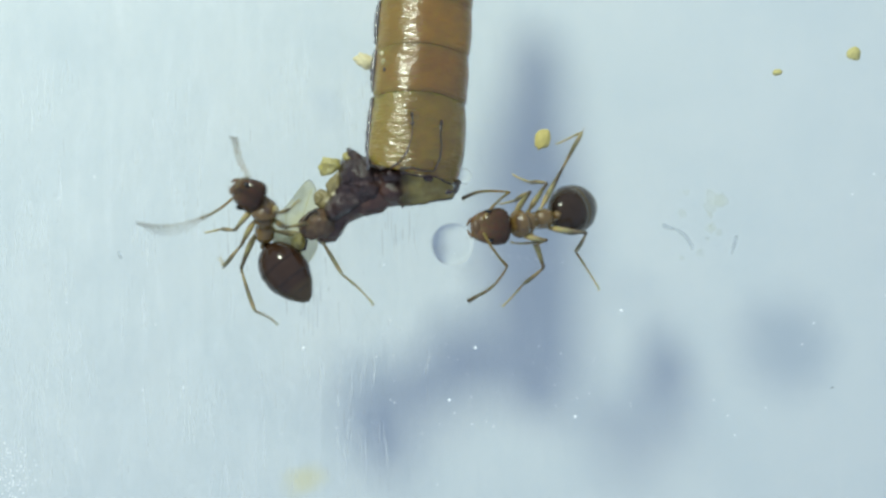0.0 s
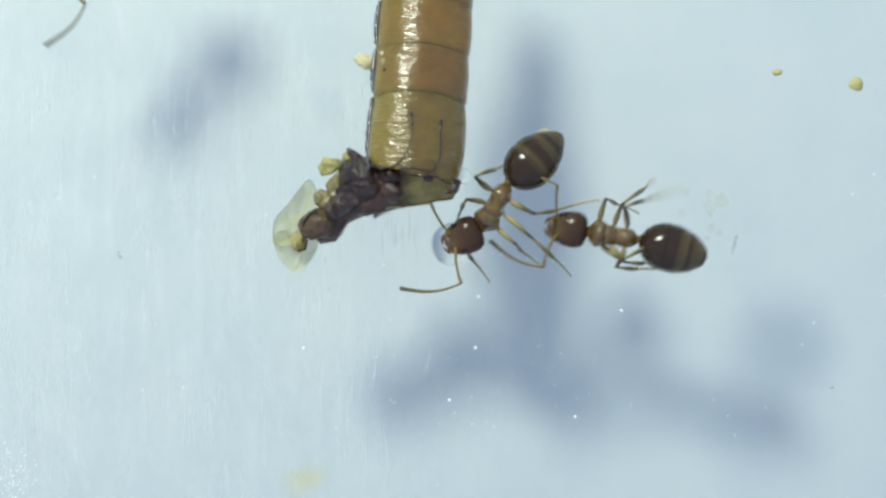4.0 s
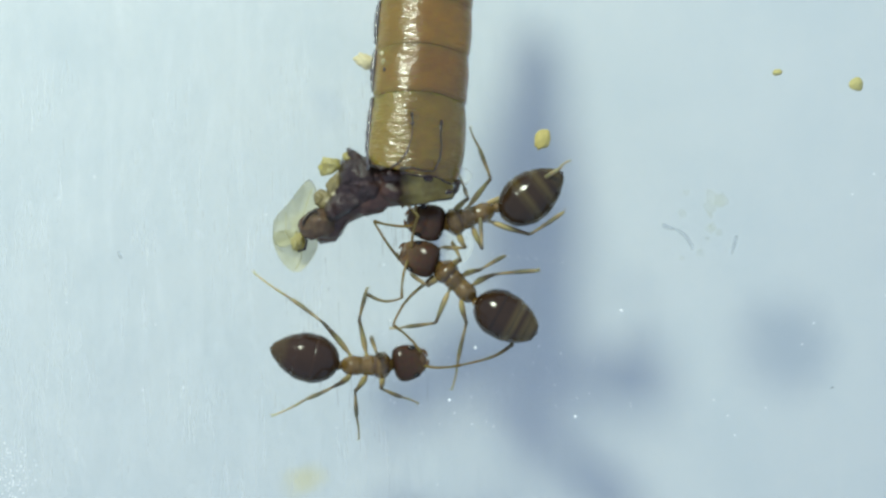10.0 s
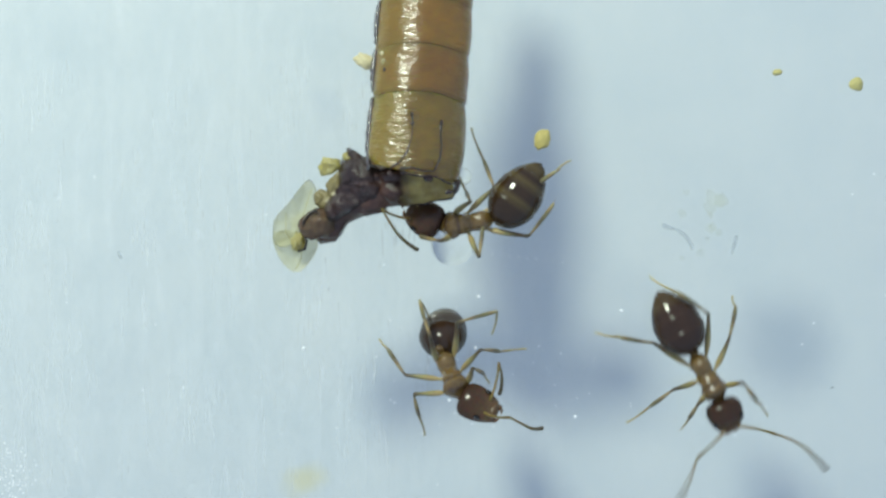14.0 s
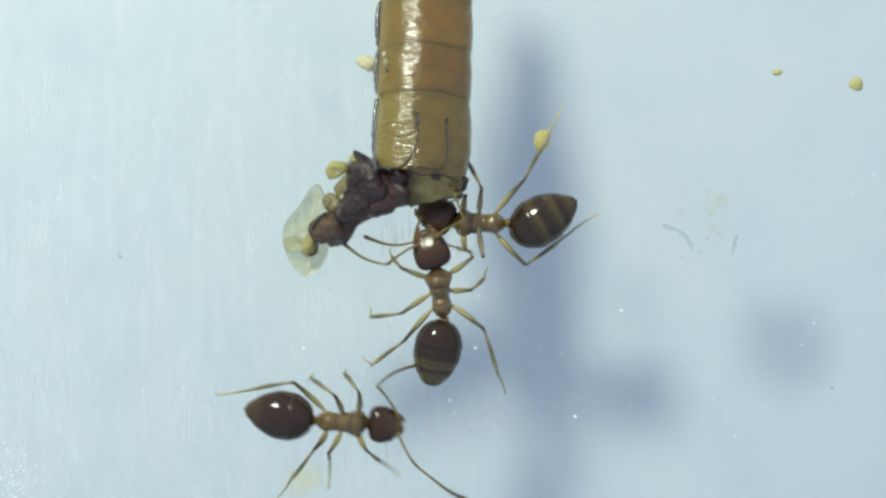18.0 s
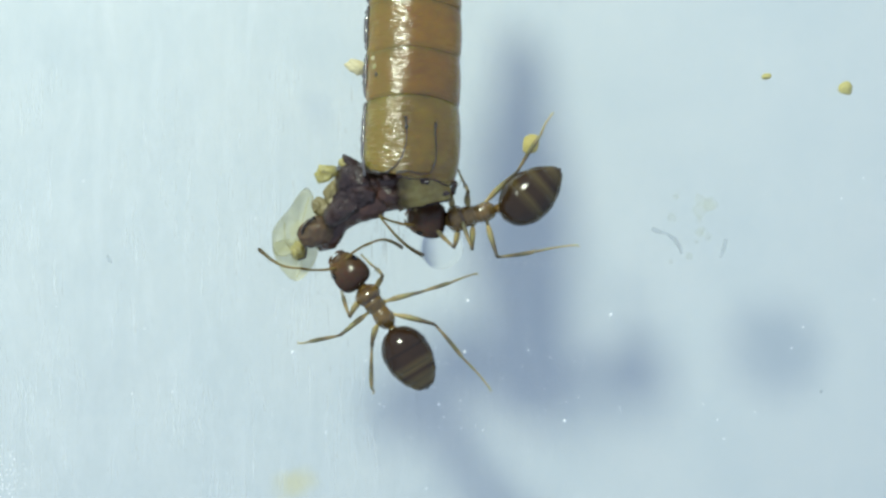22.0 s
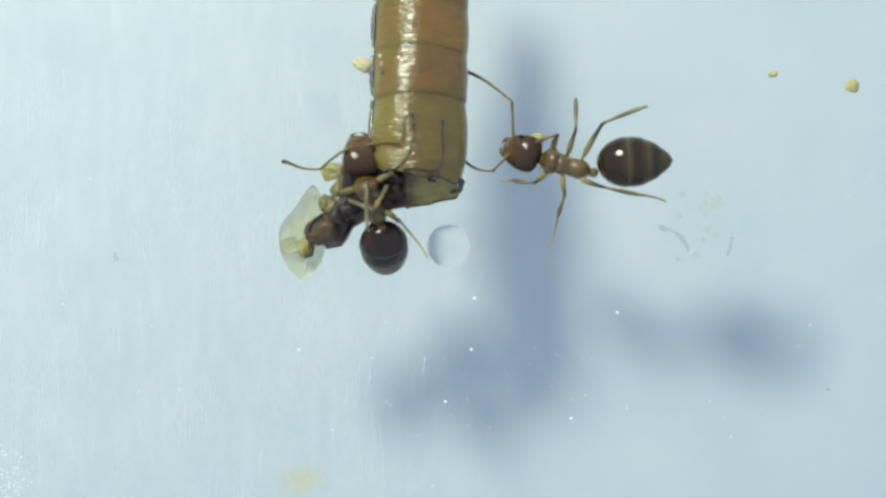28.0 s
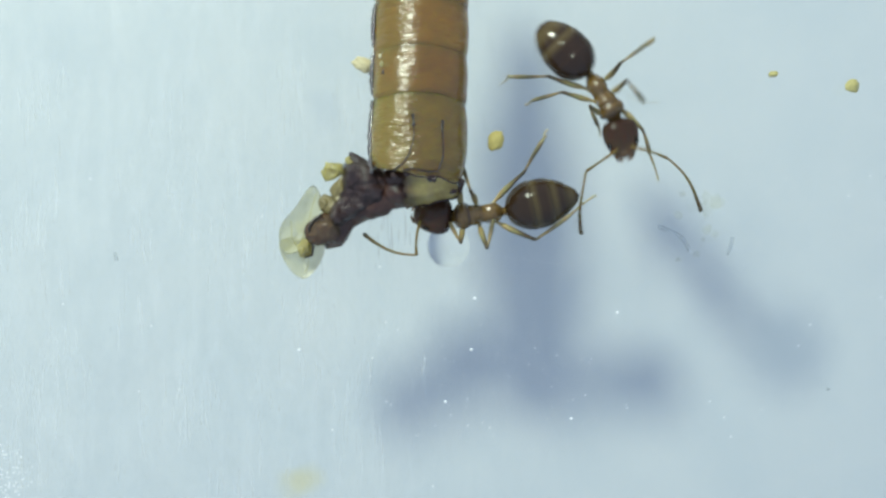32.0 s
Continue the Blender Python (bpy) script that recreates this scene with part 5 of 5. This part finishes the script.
    gait.at(30, (1.46, 1.01), -152, 7, -37, feet=((1.11, 0.49, 1.38, 0.27), None, (1.9, 0.46, 1.8, 0.27), (0.73, 2.63, 1.24, 1.78), (4.26, 1.41, 2.89, 0.55), (2.4, 3.41, 2.02, 2.31)))
    gait.at(30.5, (0.74, 0.71), -170, 28, -49, feelers=((-1.02, 0.06), (-0.6, 1.55)))
    gait.at(31, (0.57, 0.68), 175, 42, -22, feet=((0.19, 0.27, -0.03, 0.06), None, (1.11, 0.34, 0.58, -0.22), None, (4.11, 1.37, 2.79, 0.65), (1.66, 1.84, 1.31, 1.11)), slide=0.40)
    gait.at(31.5, (1.12, 0.95), -166, -3, -10, feelers=((-1.02, 0.06), (-0.6, 1.55)))
    gait.at(32, (0.95, 0.91), -173, 5, -14, feet=((0.33, 0.6, 0.54, 0.2), None, (1.26, 0.34, 1.2, 0.06), (0.57, 2.13, 0.75, 1.54), (3.97, 1.39, 2.51, 0.23), (2.76, 3.06, 2.44, 2.28)))
    gait.key()


def middle_ant_moves():
    gait = Gait(middle_ant)
    gait.at(0, (16.49, 12.17), -118, 3, -3)
    gait.at(0.5, (11.4, 8.8), -105, -4, -6)
    gait.at(0.8, (10.3, 5.6), -92, 0, 0)
    gait.at(0.9, (9.98, 4.39), -96, 0, 0)
    gait.at(1, (8.47, 2.09), -113, 0, -0, feet=((9.94, 0.73, 9.03, 1.56), (7.16, 1.3, 7.48, 1.84), (10.59, 1.23, 9.66, 1.99), None, (10.94, 4.16, 9.52, 2.83), (7.73, 3.73, 8.46, 2.9)), feelers=((8.96, -1.69, 8.54, 0.3), (5.62, -0.34, 6.57, 0.65)), swift=True)
    gait.at(1.1, (7.73, 1.29), -131, 0, 0)
    gait.at(1.2, (7.08, 1.11), -148, 12, 0)
    gait.at(1.5, (6.6, 1.4), -147, 1, -0)
    gait.at(2, (6.52, 1.07), -151, 10, 7, feet=((5.8, -0.41, 6.49, 0.58), (4.73, 0.94, 5.44, 1.21), (8.44, -0.41, 7.41, 0.18), (6.16, 2.51, 6.35, 1.77), (10.09, 1.84, 7.76, 1.14), (7.16, 2.44, 6.68, 2.13)), feelers=((3.64, -0.84, 4.88, -0.83), (4.56, 1.32, 5.37, 1.49)))
    gait.at(2.5, (6.08, 1.27), -151, 1, -0)
    gait.at(3, (6.02, 0.69), -149, 4, 3, feet=((5.8, -0.41, 6.03, 0.15), (4.94, 0.9, 5.37, 1.07), (6.87, -1.2, 6.49, 0.15), (5.37, 1.76, 5.58, 1.63), (9.09, 0.59, 7.41, 0.79), (7.51, 2.66, 6.45, 2.2)), feelers=((3.92, -2.4, 4.67, -1.25), (3.34, 0.37, 4.67, 1.07)))
    gait.at(3.5, (5.6, 1.61), 179, 1, -2)
    gait.at(4, (4.23, 0.34), 171, -6, 1)
    gait.at(4.5, (2.52, -0.84), 151, -9, -9)
    gait.at(5, (0.86, -1.38), 135, 16, -17)
    gait.at(5.5, (-0.06, -1.05), 118, 52, 34)
    gait.at(6, (0.14, -1.16), 134, 19, -32, feet=((-0.89, -0.2, -0.45, -1.46), (-1.13, 0.99, 0.3, -0.13), (-1.16, -2.09, -0.34, -2.07), (1.51, -0.2, 1.35, -0.48), (0.19, -3.56, 0.37, -1.96), (2.44, -0.56, 1.77, -1.04)), feelers=((-1.55, -0.55, -1.25, 0.08), (-1.22, 0.41, -0.97, -0.06)), swift=True)
    gait.at(6.5, (0.12, -1.22), 138, 15, -26)
    gait.at(7, (0.22, -1.33), 146, 12, 47, feet=((-1.66, -1.49, -0.69, -1.61), (-0.39, 0.13, -0.01, -0.55), (-1.2, -2.09, -0.31, -2.31), (1.47, -0.2, 1.42, -0.69), (0.19, -3.56, 0.58, -1.89), (2.37, -0.63, 1.99, -1.11)), feelers=((-1.83, -1.76, -0.55, -2.1), None))
    gait.at(7.5, (0.28, -1.32), 151, -3, 40)
    gait.at(8, (0.25, -1.26), 136, 25, 40, feet=((-0.89, -1.06, -0.62, -1.53), (-0.17, -0.2, 0.48, -0.62), (-1.16, -2.06, -0.27, -2.31), (1.44, -0.2, 1.46, -0.55), (0.27, -3.27, 0.58, -2.03), (2.44, -0.53, 1.99, -1.04)), feelers=((-1.97, -1.8, -0.65, -1.79), None))
    gait.at(8.5, (0.24, -1.21), 167, -24, -50)
    gait.at(9, (0.47, -1.07), 115, 49, 3, feet=((-1.03, -0.41, -0.45, -1), (0.44, 0.23, 0.93, 0.01), (-0.6, -2.13, -0.2, -2.1), (1.51, -0.2, 1.63, -0.55), (0.23, -3.56, 0.72, -1.96), (2.44, -0.56, 2.06, -1)), feelers=((-1.62, 0.09, -1.11, -0.41), None), up=0.3, nose=12, stand=0)
    gait.at(9.5, (0.05, -0.35), 132, 9, -9)
    gait.at(10, (0.32, -0.81), 135, 16, 27, feet=((-0.8, -0.63, -0.55, -1.04), (0.23, 0.16, 0.44, -0.27), (-1.34, -1.99, -0.2, -1.89), (1.54, -0.17, 1.18, -0.41), (0.2, -3.56, 0.58, -1.82), (2.44, -0.53, 1.28, -0.62)), feelers=((-1.43, -1.19, -1.01, -1.14), None))
    gait.at(10.5, (0.19, -0.76), 125, 12, -15)
    gait.at(11, (1.45, -0.9), 74, 10, -11, feet=((1.3, 0.66, 1.03, -0.69), (2.09, -0.34, 2.13, -0.62), (-1.16, -2.1, 0.08, -1.51), (2.87, -1.49, 2.06, -1.18), (0.27, -2.99, 0.65, -1.61), (2.51, -2.77, 1.84, -1.82)), feelers=(None, (3.85, 0.23, 2.9, -0.41)))
    gait.at(11.5, (1.59, -1.1), 117, -31, -40)
    gait.at(12, (0.14, -1.24), 165, -5, 4, feet=((-0.6, -1.63, -0.2, -1.72), (-0.51, -0.63, -0.2, -0.62), (-0.3, -2.59, 0.15, -1.89), (2.06, -0.53, 1, -0.52), (1.06, -3.63, 0.89, -2.38), (2.16, -0.81, 0.93, -0.79)), feelers=((-2.61, -1.97, -1.51, -2.03), (-1.41, 0.04, -0.83, 0.01)), swift=True)
    gait.at(12.5, (-1.09, -1.1), 136, 46, 14)
    gait.at(13, (-0.78, -1.64), -158, -6, 52, feet=((-1.17, -2.91, -0.73, -2.49), (-2.2, -2.49, -1.82, -1.75), (-0.27, -3.24, -0.17, -2.07), (-1.13, -0.34, -0.83, -0.97), (1.3, -2.67, 0.72, -2.17), (0.66, -0.41, -0.69, -0.9)), feelers=((-1.9, -3.44, -1.47, -3.02), (-4.22, -2.9, -2.95, -2.17)))
    gait.at(13.5, (-0.16, -2.73), -50, -58, -42, up=0.3, nose=10, stand=0)
    gait.at(14, (0.2, -3.12), -66, -19, 42, feet=((1.37, -3.56, 0.93, -3.37), (-0.34, -5.2, -0.62, -3.79), (2.44, -2.53, 1.07, -2.8), (-1.6, -2.27, -1.32, -3.15), (1.23, -2.13, 0.65, -1.53), (-0.34, -1.84, -0.2, -2.24)), feelers=((1.39, -3.47, 1.56, -2.81), (3.14, -4.67, 1.78, -4.74)), up=0.6, nose=25, hang=38, stand=0)
    gait.at(14.5, (0.2, -3.31), -50, -63, 47, up=0.5, nose=20, stand=0)
    gait.at(15, (0.7, -3.5), -10, -61, 39)
    gait.at(15.5, (0.69, -2.5), 37, -41, 19)
    gait.at(16, (0.09, -1.87), 74, -35, 19)
    gait.at(16.5, (-0.13, -1.42), 85, -20, 20)
    gait.at(17, (-0.13, -1.1), 89, -27, 28, feet=((-0.8, -0.34, -0.72, -0.9), None, (-0.91, -0.56, -1.45, -0.69), (1.04, -0.49, 0.93, -0.9), (-2.13, -2.73, -0.93, -2.17), (1.56, -3.63, 0.72, -1.96)), feelers=((-2.16, 0.23, -1.33, -0.41), None), up=0.35, nose=14, stand=0)
    gait.at(18, (-0.07, -1.07), 98, -18, 11, feet=((-1.34, 0.01, -1.18, -0.27), None, (-1.84, -1.49, -1.18, -1.61), (1.13, -0.49, 1, -0.69), (-2.06, -2.73, -1.04, -2.41), (1.56, -3.66, 1, -1.89)), feelers=((-2.61, 0.16, -1.54, -0.34), None), up=0.35, nose=14, stand=0)
    gait.at(18.5, (-0.25, -1.13), 111, -30, 33)
    gait.at(19, (-0.34, -1.11), 107, -18, 22, feet=((-1.7, -0.14, -1.04, -1.01), (-0.27, -0.14, 0.13, -0.49), (-1.99, -1.9, -1.46, -1.97), (1.2, -0.43, 0.9, -0.73), (-1.6, -3.57, -0.79, -2.46), (1.56, -3.67, 0.86, -1.83)), feelers=((-2.61, -0.11, -1.75, -0.21), (0.01, 0.4, -0.69, 0.42)))
    gait.at(19.5, (-0.97, -1.38), 127, -21, 14)
    gait.at(20, (-0.55, -1.17), 96, -1, -1, feet=((-1.09, -0.07, -1.31, -0.46), (-0.09, -0.14, 0.02, -0.66), (-2.16, -1.07, -1.07, -1.55), (1.2, -0.36, 0.76, -0.8), (-1.51, -3.57, -0.93, -1.97), (1.53, -3.6, 0.48, -1.97)), feelers=((-1.72, 1.63, -1.92, 0.35), (0.34, 0.28, -0.08, 0.42)))
    gait.at(20.5, (-0.7, -1.05), 97, -2, -1)
    gait.at(21, (-0.72, -1.25), 97, 2, -2, feet=((-1.11, -0.11, -1.38, -0.39), (-0.4, -0.44, -0.15, -0.63), (-2.4, -0.83, -1.8, -1.34), (1.2, -0.47, 0.67, -0.82), (-1.47, -3.54, -1.09, -2.01), (1.6, -3.61, 0.31, -1.98)), feelers=((-2.03, 1.17, -2.01, -0.11), None))
    gait.at(21.5, (-1.21, -1.28), 117, -4, -1)
    gait.at(22, (-1.41, -1.33), 126, -5, 6, feet=((-2.29, -0.89, -2.04, -1.58), (-1.79, -0.03, -1.22, -0.56), (-3.4, -2.27, -2.32, -2.07), (1.14, -0.53, -0.14, -0.94), (-1.5, -3.56, -1.48, -2.28), (1.57, -3.6, 0.07, -1.79)), feelers=((-4.08, -0.06, -3.1, -0.38), (-1.06, 0.19, -1.69, 0.14)))
    gait.at(22.5, (-1.16, -1.09), 112, 1, -1)
    gait.at(23, (-1, -0.88), 99, 17, -12, feet=((-2.19, -0.19, -1.48, -0.82), (-0.54, 0.1, -0.39, -0.11), (-3.4, -2.29, -2.15, -1.94), (1.21, -0.43, 0.38, -0.74), (-1.5, -3.57, -1.24, -1.8), (1.24, -1.76, -0.04, -1.31)), feelers=((-2.1, 0.95, -2.08, -0.11), None))
    gait.at(23.5, (-0.46, -0.54), 95, 7, -1, up=0.1, nose=8)
    gait.at(24, (-0.4, -0.56), 99, 2, 2, feet=((-1.1, 0.27, -1.22, -0.48), (0.11, 0.41, 0, -0.08), (-1.5, 0.06, -1.67, -0.65), (1.01, 0.2, 0.82, -0.15), (-1.56, -3.51, -0.91, -1.63), (1.3, -1.73, 0.44, -1.24)), feelers=((-2.16, 0.34, -1.65, -0.01), None), up=0.15, nose=12)
    gait.at(24.5, (-0.19, -0.69), 95, 5, 3, up=0.15, nose=12)
    gait.at(25, (-0.13, -0.44), 86, 19, -11, feet=((-1.24, 0.63, -0.87, -0.01), None, (-1.5, -0.01, -1.36, -0.72), (1.3, 0.49, 1.07, -0.41), (-1.56, -3.51, -0.73, -1.63), (1.3, -1.77, 0.61, -1.42)), up=0.2, nose=15)
    gait.at(25.5, (0, -0.27), 79, 21, 10, up=0.2, nose=15)
    gait.at(26.5, (-0.03, 0.77), 61, 4, 28, up=0.9, nose=20)
    gait.at(27.5, (-0.16, 1.6), 50, -5, 12, up=1.5, nose=20)
    gait.at(28, (-1.67, 1.25), 111, -12, -17, feet=(None, None, None, None, None, (-0.29, -0.16, -1.01, 0.76)), feelers=((-3.79, 2.16, -2.99, 2.03), None), up=0.95, nose=5, hang=45)
    gait.at(28.5, (-2.45, 3.21), 125, -52, 74, up=0.8, nose=-12)
    gait.at(29, (-2.79, 3.62), 114, -36, -29, feet=(None, (-1.6, 3.84, -2.28, 3.96), (-4.1, 3.27, -3.76, 3.58), (-2.46, 3.2, -2.32, 3.37), (-2.81, 1.2, -3.87, 2.73), None), feelers=((-4.15, 5.6, -3.9, 4.64), (-2.23, 6.24, -2.78, 5.41)), up=0.6, nose=-10, hang=22, swift=True)
    gait.at(29.5, (-2.29, 5.06), 59, 16, 35, up=0.5, nose=15)
    gait.at(30, (-1.88, 5.26), 68, -13, -30, feet=(None, None, None, None, (-4.1, 2.77, -3.2, 4.35), (-1.67, 2.99, -2.04, 3.79)), feelers=(None, (1.63, 6.09, 0.89, 6.26)), up=1.1, nose=30)
    gait.at(30.5, (0.55, 5.68), 9, -1, -54, up=2.3, nose=0)
    gait.at(31, (1.87, 6.46), 22, 8, 26, feet=(None, None, None, (0.73, 5.27, 1.63, 5.83), None, (0.83, 4.31, 1.73, 5.62)), up=1.7, nose=-30)
    gait.at(31.5, (2.58, 6.01), 4, 7, -12, up=0.9, nose=-30)
    gait.at(32, (4.13, 3.83), -58, 13, -19, feet=((5.54, 1.77, 5.11, 3.01), (4.07, 2.91, 3.73, 3.58), (5.04, 3.77, 4.62, 4.21), (2.19, 3.7, 3.07, 3.96), (5.26, 5.2, 4.69, 4.85), (1.61, 4.3, 2.72, 4.35)), feelers=((6.58, 1.05, 5.89, 2.24), (3.59, 0.06, 3.64, 1.96)))
    gait.key()


def motions():
    # the larva is tugged a little to one side
    about = Matrix.Translation((-0.00099, 0.00597, 0))
    tug = about @ Matrix.Rotation(radians(2.6), 4, "Z") @ about.inverted()
    for ob in (larva, side_crumb):
        walk(ob, [(0, pose(0, 0, 0)), (14.5, pose(0, 0, 0)), (16.5, tug), (32, tug)])
    crumb_rows = ((0, 2.52, 2.76), (25, 2.48, 2.72), (27.5, 2.44, 2.70), (28.3, 2.44, 2.70), (29, 2.21, 2.85), (30.5, 2.19, 2.82), (31, 2.19, 2.77), (31.4, 1.42, 2.75), (32, 1.44, 2.76))
    walk(crumbs["moving"], [(t, pose(x * MM, y * MM, 0)) for t, x, y in crumb_rows])
    walk(crumbs["far"], [(0, pose(0.01037, 0.00493, 0)), (0.7, pose(0.01037, 0.00493, 0)), (0.9, pose(0.01043, 0.00416, 0)), (32, pose(0.01043, 0.00416, 0))])
    dark_ant_moves()
    right_ant_moves()
    middle_ant_moves()


motions()
